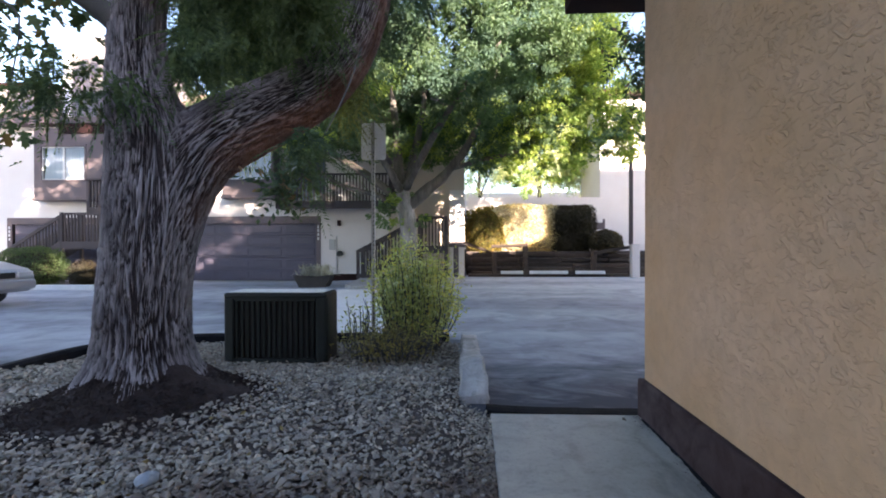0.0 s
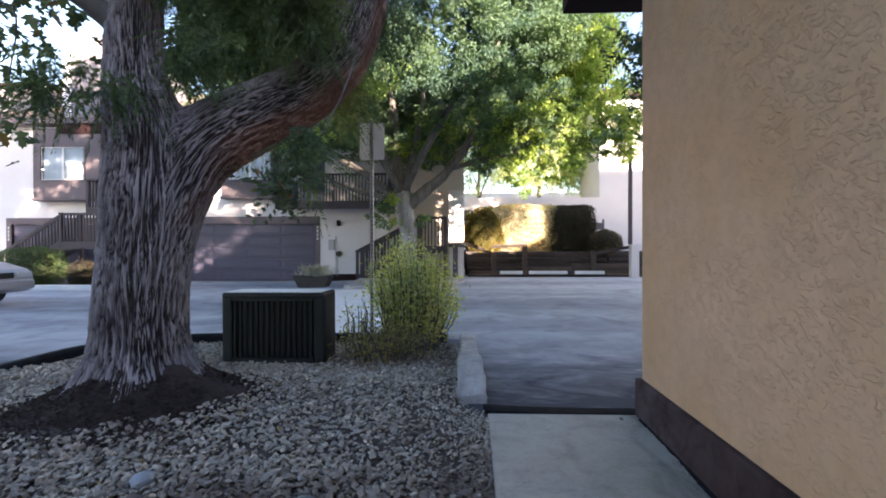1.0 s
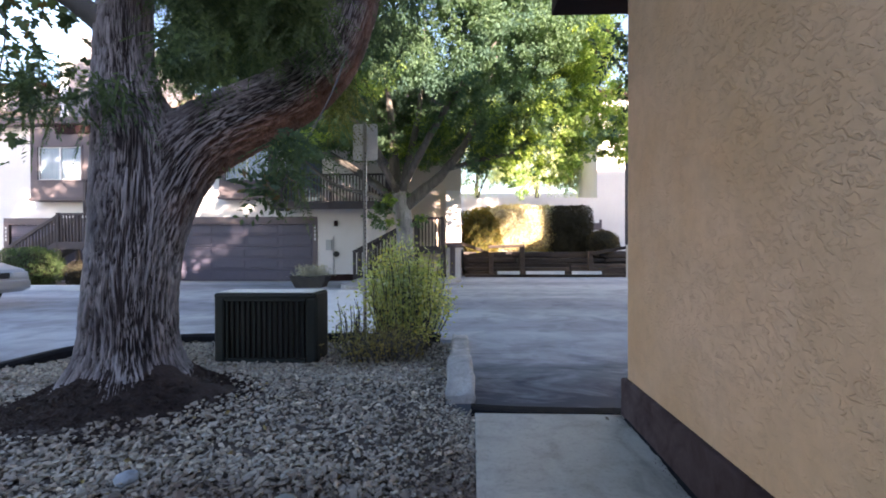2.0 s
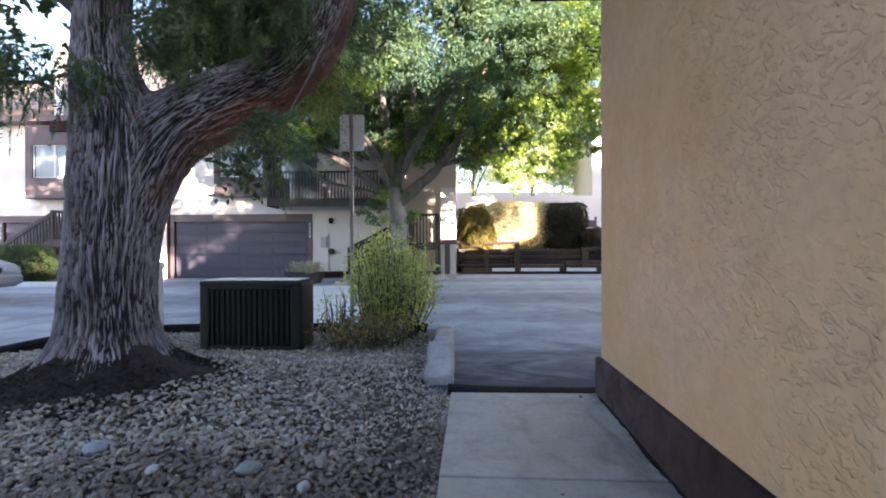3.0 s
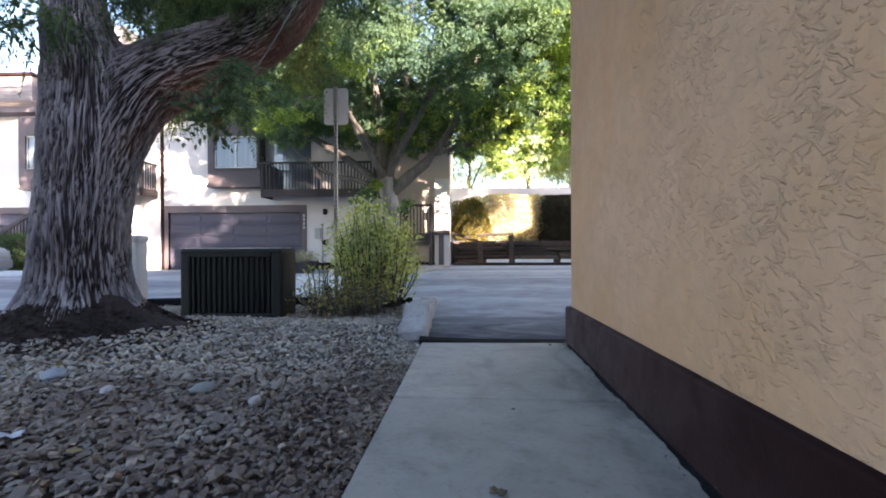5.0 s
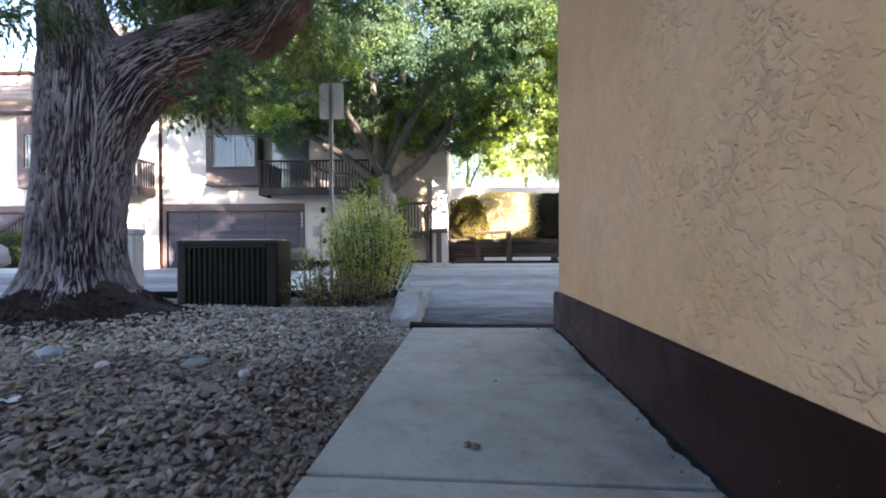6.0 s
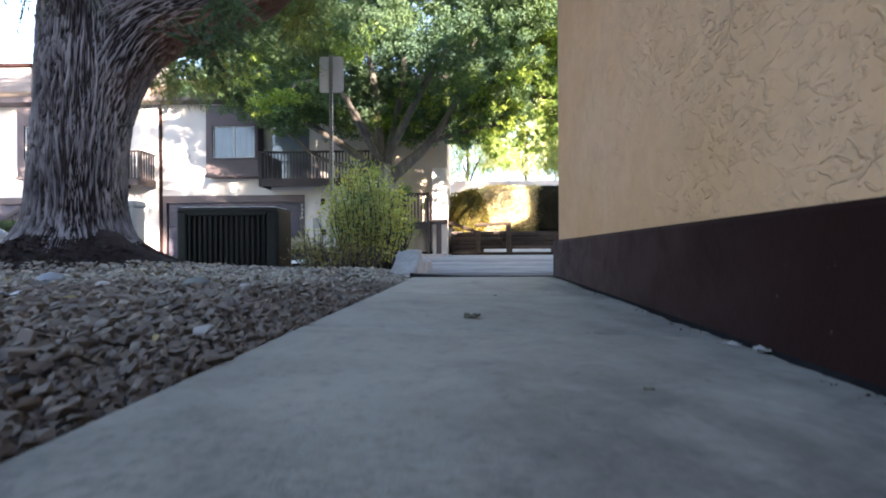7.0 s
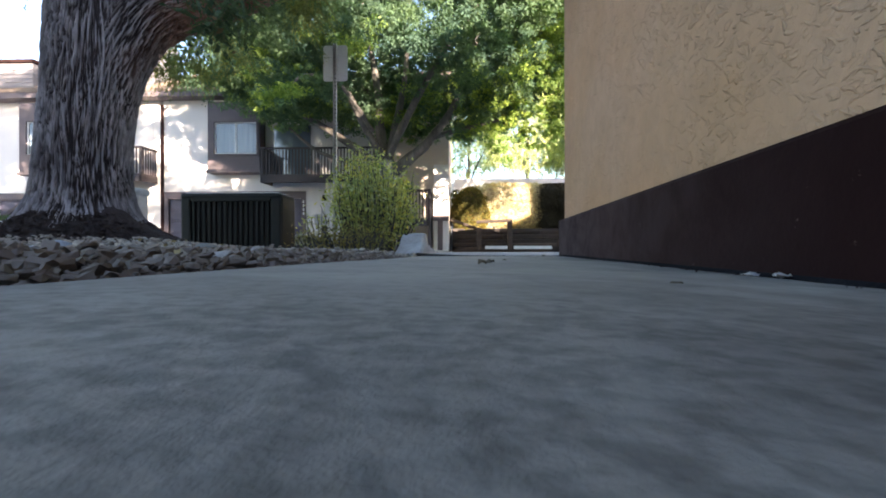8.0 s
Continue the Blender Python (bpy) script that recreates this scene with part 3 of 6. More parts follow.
part("joint_fill", slab([(edge_x(-4) + 0.01, -4), (wall_x(-4), -4), (wall_x(3.88), 3.88), (edge_x(3.88) + 0.01, 3.88)], -0.11, -0.045), DIRT, _walk, "dark dirt in the joints")


# ---- the near building ----
def near_wall():
    """The stucco box: foot on the line of the walk, front end at the court."""
    x0, x1 = wall_x(3.86) + 0.028, wall_x(-9) + 0.028
    return slab([(x1, -9), (13.5, -9), (13.5, 3.36), (x0, 3.86)], -0.05, 3.02)


def rounded_verticals(bm, r):
    es = [e for e in bm.edges if abs(e.verts[0].co.z - e.verts[1].co.z) > 1]
    bmesh.ops.bevel(bm, geom=es, offset=r, segments=4, affect="EDGES", profile=0.5)
    return bm


solid("wall_near", rounded_verticals(near_wall(), 0.02), STUCCO, "tan knock-down stucco wall of the near building", "wall", kind="structure")


def base_band():
    """The painted band round the foot of the wall, its top sloped to shed water."""
    bm = bmesh.new()
    ring = [(wall_x(-9), -9.0), (wall_x(3.89), 3.89), (13.5, 3.39)]
    off = [(0.045, 0.0), (0.045, -0.05), (0.0, -0.05)]
    rows = []
    for (x, y), (dx, dy), up in zip(ring, off, (0.12, 0.0, 0.0)):
        rows.append([bm.verts.new(p) for p in ((x, y, -0.06), (x, y, 0.234 + up), (x + dx * 0.15, y + dy * 0.15, 0.244 + up), (x + dx, y + dy, 0.252 + up))])
    for a, b in zip(rows, rows[1:]):
        for i in range(3):
            bm.faces.new((a[i], b[i], b[i + 1], a[i + 1]))
    return bm


solid("trim_base", base_band(), BAND_PAINT, "dark brown painted band along the foot of the wall", "trim", kind="structure")


def near_roof():
    """A roof with a boxed dark eave; its unseen ridge and notch are shaped to shade the court."""
    o = [(1.945, 2.99), (1.945, 3.27), (6.2, 7.25), (7.75, 7.15), (8.15, 4.7), (13.9, 5.0), (13.9, 2.99)]
    bm = prism(o, -9.6, 4.63)
    return bm


solid("roof_near", near_roof(), BROWN_PAINT, "dark brown boxed eave of the near building, its unseen roof shaped for shade", "roof", kind="structure")
# unseen blocks, added to the right and behind the eye to shade the court
solid("wall_estate", boxes((12.0, 20, 6.0, 16.4, -0.3, 3.0), (14.4, 24, -9, 3.4, -0.3, 6.0), (15.7, 24, 1.0, 3.39, 6.0, 10.0), (-9, 18, -16, -12.5, -0.3, 7.5)), TAN_STUCCO, "unseen plain stucco blocks added to shade the court", "wall", kind="structure")

# ---- the gravel bed ----
BED = [(-3.05, -3.5), (-3.05, 5.2), (-2.93, 5.9), (-2.5, 6.35), (-1.9, 6.52), (0.9, 6.55), (1.08, 6.4), (1.10, 4.1), (1.27, 4.0), (1.288, 3.877), (1.10, -3.5)]


def inside(x, y, poly):
    hit = False
    for (x0, y0), (x1, y1) in zip(poly, poly[1:] + poly[:1]):
        if (y0 > y) != (y1 > y) and x < (x1 - x0) * (y - y0) / (y1 - y0) + x0:
            hit = not hit
    return hit


def bed_soil():
    bm = bmesh.new()
    n, m = 60, 110
    grid = {}
    for j in range(m + 1):
        for i in range(n + 1):
            x, y = -3.05 + 4.35 * i / n, -3.5 + 10.1 * j / m
            if inside(x, y, BED[:-1] + [(1.36, 3.80), (1.19, -3.5)]):
                grid[i, j] = bm.verts.new((x, y, bed_z(x, y) - 0.022))
    for (i, j), v in list(grid.items()):
        q = [grid.get(k) for k in ((i, j), (i + 1, j), (i + 1, j + 1), (i, j + 1))]
        if all(q):
            bm.faces.new(q)
    return bm


solid("ground_bed", bed_soil(), DIRT, "dark soil under the gravel", "ground", kind="structure")



def duff_heap():
    """Dark duff and soil heaped against the foot of the tree."""
    bm = bmesh.new()
    n, rings = 90, 16
    rows = []
    for j in range(rings + 1):
        u = j / rings
        row = []
        for k in range(n):
            a = 2 * math.pi * k / n
            ca, sa = math.cos(a), math.sin(a)
            reach = 0.70 + 0.10 * noise.noise((ca * 1.6, sa * 1.6, 4.0)) + 0.05 * noise.noise((ca * 5, sa * 5, 1.0))
            r = 0.22 + (reach - 0.22) * u
            x, y = -1.04 + ca * r * 1.04, 3.90 + sa * r
            lump = 0.034 * noise.noise((x * 6, y * 6, 0)) + 0.02 * noise.noise((x * 19, y * 19, 2))
            row.append(bm.verts.new((x, y, bed_z(x, y) - 0.03 + (0.225 * (1 - u) ** 1.6 + lump * (1.2 - u)) + 0.02 * (1 - u))))
        rows.append(row)
    for p, q in zip(rows, rows[1:]):
        for k in range(n):
            bm.faces.new((p[k], q[k], q[(k + 1) % n], p[(k + 1) % n]))
    return bm


solid("ground_mound", duff_heap(), DUFF, "dark reddish soil and duff heaped round the foot of the tree", "ground", kind="structure", smooth=True)

# kerb edging of the bed towards the road, near black
_edge = curve_path([(-3.16, -3.5, 0), (-3.16, 2.0, 0), (-3.16, 5.0, 0), (-3.02, 5.95, 0), (-2.45, 6.42, 0), (-1.6, 6.58, 0), (-0.4, 6.6, 0), (0.95, 6.6, 0)], 60)
_bm = bmesh.new()
_rows = []
for _i, _p in enumerate(_edge):
    _d = (_edge[min(_i + 1, 60)] - _edge[max(_i - 1, 0)]).normalized()
    _n = Vector((-_d.y, _d.x, 0))
    _rows.append([_bm.verts.new(_p + _n * s + Vector((0, 0, z))) for s, z in ((0.12, -0.12), (0.115, -0.04), (0.07, 0.0), (-0.06, 0.012), (-0.10, -0.012), (-0.11, -0.12))])
for _a, _b in zip(_rows, _rows[1:]):
    for _k in range(5):
        _bm.faces.new((_a[_k], _a[_k + 1], _b[_k + 1], _b[_k]))
solid("kerb_edging", _bm, TAR, "dark asphalt lip round the gravel bed", "kerb", kind="structure")


def kerb_block():
    """The broken old kerb at the bed's corner: worn, chipped, its far end rounded and lower."""
    bm = box(1.09, 1.30, 4.21, 6.45, -0.12, 0.075)
    bmesh.ops.subdivide_edges(bm, edges=[e for e in bm.edges if abs(e.verts[0].co.y - e.verts[1].co.y) > 1], cuts=36)
    bmesh.ops.subdivide_edges(bm, edges=[e for e in bm.edges if abs(e.verts[0].co.x - e.verts[1].co.x) > 0.1], cuts=5)
    bmesh.ops.subdivide_edges(bm, edges=[e for e in bm.edges if abs(e.verts[0].co.z - e.verts[1].co.z) > 0.1], cuts=3)
    for v in bm.verts:
        x, y, z = v.co
        u, w = (x - 1.195) / 0.105, (z + 0.0225) / 0.0975
        k = max(abs(u) ** 4 + abs(w) ** 4, 1e-6) ** 0.25
        rnd = 1 - 0.08 * min(abs(u), abs(w)) ** 2
        chip = 0.024 * noise.noise((x * 9, y * 5, z * 9)) + 0.014 * noise.noise((x * 30, y * 30, z * 30))
        far = min(max((y - 5.35) / 0.25, 0), 1)
        v.co.x = 1.2025 + (x - 1.2025) * rnd * (1 - 0.08 * far) + chip
        top = np.interp(y, [4.21, 4.30, 4.72, 4.85, 5.6, 6.45], [0.02, 0.07, 0.19, 0.085, 0.06, 0.045])
        v.co.z = (z / 0.075 * top + chip - 0.01 * far) if z > 0 else z
    bmesh.ops.recalc_face_normals(bm, faces=bm.faces)
    return bm


solid("kerb_block", kerb_block(), KERB_MAT, "chipped weathered concrete kerb beside the gravel bed", "kerb", smooth=True)


# ---- the big tree ----
def bark_tube(path, radii, around, name, flare=None, bare=None, seed=0.0, depth=0.03):
    """A trunk with shaggy, braided ridges running along it. Point attributes: ridge (0 furrow, 1 ridge) and bare (ruddy
    tint).
    """
    vs, fs, ridge, ruddy = [], [], [], []
    side = Vector((1, 0, 0))
    run = 0.0
    for i, p in enumerate(path):
        d = (path[min(i + 1, len(path) - 1)] - path[max(i - 1, 0)]).normalized()
        side = (side - d * side.dot(d)).normalized()
        up = d.cross(side)
        if i:
            run += (p - path[i - 1]).length
        for k in range(around):
            a = 2 * math.pi * k / around
            r0 = radii[i]
            ca, sa = math.cos(a), math.sin(a)
            if flare:
                r0 *= flare(a, p.z)
            wx, wy = ca * 0.4 + 0.05 * noise.noise((ca * 2, sa * 2, run * 2.2 + seed)), sa * 0.4 + 0.05 * noise.noise((ca * 2 + 9, sa * 2, run * 2.2 + seed))
            q = Vector((wx * 68, wy * 68, run * 1.8 + seed))
            s = noise.noise(q) * 0.65 + noise.noise(q * 2.1 + Vector((5, 2, run * 1.5))) * 0.35
            s = 1 - abs(s) * 4.3
            t = max(0.0, min(1.0, 1 - max(s, 0) ** 1.3))
            brk = noise.noise((wx * 26, wy * 26, run * 9 + seed)) + 0.7 * noise.noise((wx * 48 + 3, wy * 48, run * 22 + seed))
            h = t * (0.80 + 0.17 * brk) + 0.15 * noise.noise((wx * 95, wy * 95, run * 5))
            big = noise.noise((ca * 1.3, sa * 1.3, run * 1.1 + seed)) * 0.05 * min(r0 / 0.35, 1)
            out = side * ca + up * sa
            vs.append(p + out * (r0 * (1 + big) + depth * (h - 0.6)))
            ridge.append(max(0.0, min(1.0, h)))
            ruddy.append(bare(p, out) if bare else 0.0)
    for i in range(len(path) - 1):
        for k in range(around):
            j = (k + 1) % around
            fs.append((i * around + k, i * around + j, (i + 1) * around + j, (i + 1) * around + k))
    me = bpy.data.meshes.new(name)
    me.from_pydata([tuple(v) for v in vs], [], fs)
    for key, vals in (("ridge", ridge), ("bare", ruddy)):
        me.attributes.new(key, "FLOAT", "POINT").data.foreach_set("value", vals)
    me.shade_smooth()
    return me


TREE = (-1.04, 3.89, 0.05)
GIRTH = 0.867


def placed(pts, reach=GIRTH):
    """From the tree's own plan to its place on the bed; reach: one factor, or one for each point (the limb leans away over the bed)."""
    reach = reach if isinstance(reach, (list, tuple)) else [reach] * len(pts)
    return [tuple(Vector((1.095, 0.855, 1.104)).lerp(Vector(q), k)) for q, k in zip(pts, reach)]


big_tree = thing("tree", TREE, "big shaggy-barked tree leaning over the gravel bed", "tree")


def root_flare(a, z):
    f = max(0.0, min(1.2, (0.58 - z) / 0.46))
    return 1 + f**2.4 * (0.44 + 0.16 * math.sin(a * 5 + 0.8) + 0.06 * math.sin(a * 9 + 2))


def trunk_ruddy(p, out):
    """Ruddy on skin facing down and right, under the limb and inside the crotch."""
    side = max(0.0, out.x * 0.45 - out.z * 0.8 - out.y * 0.1)
    zone = min(max((p.z - 1.15) / 0.5, 0), 1)
    return max(0.0, min(0.8, (side * 2.1 - 0.85) * zone + 0.45 * noise.noise(p * 3 + out * 2) * zone * (side > 0.2)))


_tp = curve_path(placed([(-1.37, 4.36, -0.12), (-1.38, 4.36, 0.25), (-1.375, 4.35, 0.7), (-1.342, 4.35, 1.1), (-1.315, 4.35, 1.5), (-1.33, 4.38, 1.95), (-1.44, 4.40, 2.4), (-1.46, 4.42, 3.0), (-1.40, 4.5, 4.2), (-1.5, 4.6, 6.0)]), 330)
_tr = (GIRTH * np.interp([1.104 + (p.z - 1.104) / GIRTH for p in _tp], [-0.12, 0.1, 0.25, 0.45, 0.7, 1.1, 1.5, 1.9, 2.3, 2.6, 3.2, 4.2, 6.0], [0.40, 0.355, 0.333, 0.316, 0.303, 0.300, 0.312, 0.300, 0.235, 0.195, 0.18, 0.15, 0.08])).tolist()
_trunk = bark_tube(_tp, _tr, 380, "trunk", root_flare, trunk_ruddy, 0.0, 0.042)
LEAN_OUT = [0.867, 0.867, 0.90, 0.95, 1.03, 1.10, 1.13, 1.15, 1.15, 1.15]
_lp = curve_path(placed([(-1.33, 4.37, 0.45), (-1.28, 4.36, 1.10), (-1.05, 4.34, 1.67), (-0.79, 4.31, 1.915), (-0.42, 4.28, 2.085), (-0.02, 4.25, 2.27), (0.25, 4.24, 2.54), (0.42, 4.22, 3.0), (0.6, 4.3, 3.8), (1.0, 4.6, 5.2)], LEAN_OUT), 230)
_lr = lerp_list([k * r for k, r in zip(LEAN_OUT, (0.22, 0.258, 0.278, 0.272, 0.246, 0.216, 0.192, 0.172, 0.12, 0.06))], 230)
_limb = bark_tube(_lp, _lr, 280, "limb", None, trunk_ruddy, 7.0, 0.038)


def grown_into(me, own, other, radii, k):
    """Swells a stem's skin where it meets another, so that the two grow together with no sharp crease."""
    co = np.empty(len(me.vertices) * 3)
    me.vertices.foreach_get("co", co)
    co = co.reshape(-1, 3)
    own, other, radii = np.array([p[:] for p in own]), np.array([p[:] for p in other]), np.asarray(radii)
    per = len(co) // len(own)
    axis = np.repeat(own, per, axis=0)
    out = co - axis
    out /= np.linalg.norm(out, axis=1)[:, None] + 1e-9
    gap = np.full(len(co), 9.0)
    for q, r in zip(other, radii):
        gap = np.minimum(gap, np.linalg.norm(co - q, axis=1) - r)
    near = np.clip(k - np.abs(gap), 0, None) / k
    co += out * (near**2 * k / 4)[:, None]
    me.vertices.foreach_set("co", co.ravel())
    me.update()


_ends = [Vector(v) for v in _tp], [Vector(v) for v in _lp]
grown_into(_trunk, _ends[0], _ends[1], _lr, 0.10)
grown_into(_limb, _ends[1], _ends[0], _tr, 0.10)
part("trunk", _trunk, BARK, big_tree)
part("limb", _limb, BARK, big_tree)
# thinner boughs of the crown
_rng = np.random.default_rng(11)
_bough = []
for _pts, _r in (
    ([(-1.42, 4.42, 2.7), (-1.75, 4.2, 3.0), (-2.3, 3.9, 3.2), (-3.0, 3.7, 3.4)], 0.09),
    ([(-1.42, 4.42, 3.3), (-0.9, 4.4, 3.7), (-0.3, 4.2, 4.0), (0.3, 4.0, 4.3)], 0.07),
    ([(-1.55, 4.6, 2.35), (-1.72, 4.7, 2.75), (-1.80, 4.75, 3.3), (-2.1, 4.8, 4.6)], 0.13),
    ([(-1.42, 4.45, 3.6), (-1.8, 5.0, 4.3), (-2.4, 5.8, 4.8), (-3.2, 6.6, 5.0)], 0.09),
    ([(0.42, 4.22, 3.0), (0.2, 4.9, 3.5), (-0.2, 5.8, 3.8), (-0.8, 6.6, 3.9)], 0.07),
    ([(0.42, 4.22, 3.0), (1.0, 3.8, 3.6), (1.6, 3.6, 4.2), (2.4, 3.6, 4.7)], 0.08),
    ([(-1.45, 4.5, 4.4), (-0.8, 5.2, 5.2), (0.0, 5.9, 5.9), (0.9, 6.4, 6.3)], 0.08),
    ([(0.35, 4.3, 2.6), (0.32, 4.0, 2.2), (0.2, 3.8, 1.8), (0.05, 3.6, 1.42)], 0.008),
):
    _cp = curve_path(placed(_pts, 1.0 if _r < 0.02 else 1.15 if _pts[0][0] > -0.3 else GIRTH), 14)
    _bough.append(tube_data(_cp, lerp_list([_r, _r * 0.75, _r * 0.45, _r * 0.15], 14), 8, 0.15))
part("bough", joined(_bough, "bough"), TWIG, big_tree)


def sprays(rng, starts, lens, per, leaf, aspect, name, fall=0.7):
    """Feathery drooping sprays: leaflets in pairs along thin falling stems."""
    cs, ds, ls = [], [], []
    for s, ln in zip(starts, lens):
        d = rng.normal(size=3) * (0.8, 0.8, 0.35)
        d[2] -= fall
        d /= np.linalg.norm(d)
        w = np.cross(d, rng.normal(size=3))
        w /= np.linalg.norm(w)
        p = np.array(s, float)
        for k in range(per):
            u = (k + 0.5) / per
            q = p + d * ln * u + np.array((0, 0, -0.25 * ln * u * u))
            for sg in (-1, 1):
                cs.append(q + w * sg * leaf * 0.45)
                ds.append(w * sg * 1.0 + d * 0.8)
                ls.append(leaf * (1.15 - 0.5 * u) * rng.uniform(0.8, 1.2))
    return leaf_cloud(name, cs, ls, rng, aspect, 0.15, np.array(ds) * 2.2, 0.45)


_rng = np.random.default_rng(5)
# feathery foliage round and above the limb and trunk, thick over the walk's side
_st = []
_hang = []


def mass(n, cx, cy, cz, rx, ry, rz, reach=1.0, into=_st):
    for _ in range(n):
        d = _rng.normal(size=3)
        d *= _rng.uniform(0.2, 1) ** 0.5 / np.linalg.norm(d)
        into.append(placed([(cx + rx * d[0], cy + ry * d[1], cz + rz * d[2])], reach)[0])


mass(480, -0.55, 4.9, 3.3, 1.15, 0.7, 0.62)
mass(170, 0.35, 5.3, 3.5, 0.75, 0.8, 0.6)
mass(200, -1.0, 5.9, 3.7, 0.8, 0.7, 0.5)
mass(200, -0.6, 3.9, 3.2, 0.8, 0.5, 0.45)
mass(80, -0.40, 5.9, 2.95, 0.5, 0.35, 0.5)
# high foliage out of view, added to keep sun off the garage
mass(520, 0.2, 4.6, 4.9, 2.6, 1.6, 0.75)
mass(300, -2.6, 5.4, 4.6, 1.5, 1.6, 0.7)
mass(300, 1.4, 4.9, 4.9, 1.5, 1.6, 0.9)
mass(70, -1.0, 5.2, 3.15, 0.3, 0.3, 0.42)
mass(26, -1.06, 3.60, 2.10, 0.24, 0.08, 0.17)
mass(46, -0.62, 3.80, 2.42, 0.30, 0.10, 0.14)
mass(16, -1.42, 3.62, 2.08, 0.16, 0.10, 0.16)
mass(34, 0.13, 3.72, 1.70, 0.12, 0.12, 0.20)
mass(44, 0.06, 5.20, 2.62, 0.22, 0.20, 0.30, into=_hang)
mass(55, -1.5, 6.35, 2.50, 0.5, 0.35, 0.26, into=_hang)
mass(55, -2.05, 6.4, 2.42, 0.35, 0.3, 0.22, into=_hang)
mass(150, -1.32, 5.2, 2.95, 0.45, 0.3, 0.36)
mass(30, -1.75, 3.9, 2.35, 0.14, 0.1, 0.25, GIRTH)
mass(110, -0.02, 3.92, 2.66, 0.36, 0.12, 0.2, 1.08)
mass(100, 0.04, 3.95, 2.95, 0.24, 0.15, 0.26, 1.08)
mass(130, -0.4, 4.0, 2.95, 0.5, 0.15, 0.26, 1.0)
part("hanging_spray", sprays(_rng, [(0.03 + 0.09 * _rng.normal(), 3.58 + 0.06 * _rng.normal(), 1.43 + 0.05 * _rng.normal()) for _ in range(12)], _rng.uniform(0.16, 0.26, 12), 7, 0.066, 0.5, "hanging_spray", 0.0), BROAD_LEAF, big_tree, kind="stuff")
part("drooping_sprays", sprays(_rng, _hang, _rng.uniform(0.24, 0.42, len(_hang)), 16, 0.056, 0.30, "drooping_sprays", 0.9), SPRAY_LEAF, big_tree, "olive drooping sprays below the limb", kind="stuff")
part("crown", sprays(_rng, _st, _rng.uniform(0.22, 0.42, len(_st)), 20, 0.052, 0.27, "crown"), DARK_LEAF, big_tree, "dark green feathery drooping leaves")


def lobed_leaf(L):
    """Outline of a deeply lobed leaf along +y."""
    half = [(0.0, 0.0), (0.10, 0.08), (0.34, 0.12), (0.30, 0.26), (0.16, 0.30), (0.44, 0.52), (0.36, 0.62), (0.17, 0.56), (0.20, 0.84), (0.08, 0.86), (0.0, 1.0)]
    return [(x * L, y * L) for x, y in half], [(-x * L, y * L) for x, y in half[-2:0:-1]]


def broad_leaves(rng, spots, name):
    vs, fs = [], []
    for s in spots:
        L = rng.uniform(0.08, 0.14)
        a, b = lobed_leaf(L)
        ring = a + b
        m = Matrix.Translation(s) @ Euler((rng.uniform(-2.9, -1.5), rng.uniform(-0.6, 0.6), rng.uniform(0, 6.28))).to_matrix().to_4x4()
        n = len(vs)
        vs += [tuple(m @ Vector((x, y, -0.25 * abs(x)))) for x, y in ring]
        fs.append(tuple(range(n, n + len(ring))))
    me = bpy.data.meshes.new(name)
    me.from_pydata(vs, [], fs)
    return me


# the upper crown, above the boughs and out of view, thickened to shade the terrace
_cs, _rs = [], []
while len(_cs) < 105:
    _d = _rng.normal(size=3)
    _d *= _rng.uniform(0.2, 1) ** 0.4 / np.linalg.norm(_d)
    _p = np.array((-0.6, 5.3, 6.6)) + _d * (3.6, 2.0, 2.5)
    if _p[2] > 4.3:
        _cs.append(_p)
        _rs.append(_rng.uniform(0.4, 0.8))
while len(_cs) < 200:
    _d = _rng.normal(size=3)
    _d *= _rng.uniform(0.2, 1) ** 0.4 / np.linalg.norm(_d)
    _p = np.array((1.2, 4.6, 5.4)) + _d * (3.7, 1.4, 1.4)
    if _p[2] > 4.35 + 0.75 * max(0, _p[0] - 2.4):
        _cs.append(_p)
        _rs.append(_rng.uniform(0.35, 0.6))
for _ in range(16):
    _cs.append(np.array((3.7, 4.3, 5.6)) + _rng.normal(size=3) * (0.55, 0.4, 0.32))
    _rs.append(0.5)
_pts = clumps(_rng, _cs, _rs, 110, 0.7, 0.1)
part("upper_crown", leaf_cloud("upper_crown", _pts, _rng.uniform(0.10, 0.2, len(_pts)), _rng, 0.34, 0.6), DARK_LEAF, big_tree)

# ---- a second tree beside the road: a low bough in view, the rest added for shade ----
side_tree = thing("tree", (-5.6, 3.0, 0.0), "lobed-leaved tree beside the road, its unseen crown added for shade", "tree")
part("trunk", tube(curve_path([(-5.6, 3.0, -0.1), (-5.55, 3.0, 1.5), (-5.6, 3.2, 3.5), (-5.7, 3.5, 6.5)], 30), lerp_list([0.30, 0.24, 0.2, 0.08], 30), "trunk", 20, 0.15), TWIG, side_tree)
part("bough", tube(curve_path([(-5.58, 3.05, 2.6), (-4.4, 3.4, 3.2), (-3.2, 3.75, 3.35), (-2.25, 3.9, 3.1), (-2.0, 3.75, 2.75)], 24), lerp_list([0.10, 0.07, 0.05, 0.025, 0.008], 24), "bough", 8, 0.15), TWIG, side_tree)
# unseen crown, added to keep sun off the left house and bushes
_cs, _rs = [], []
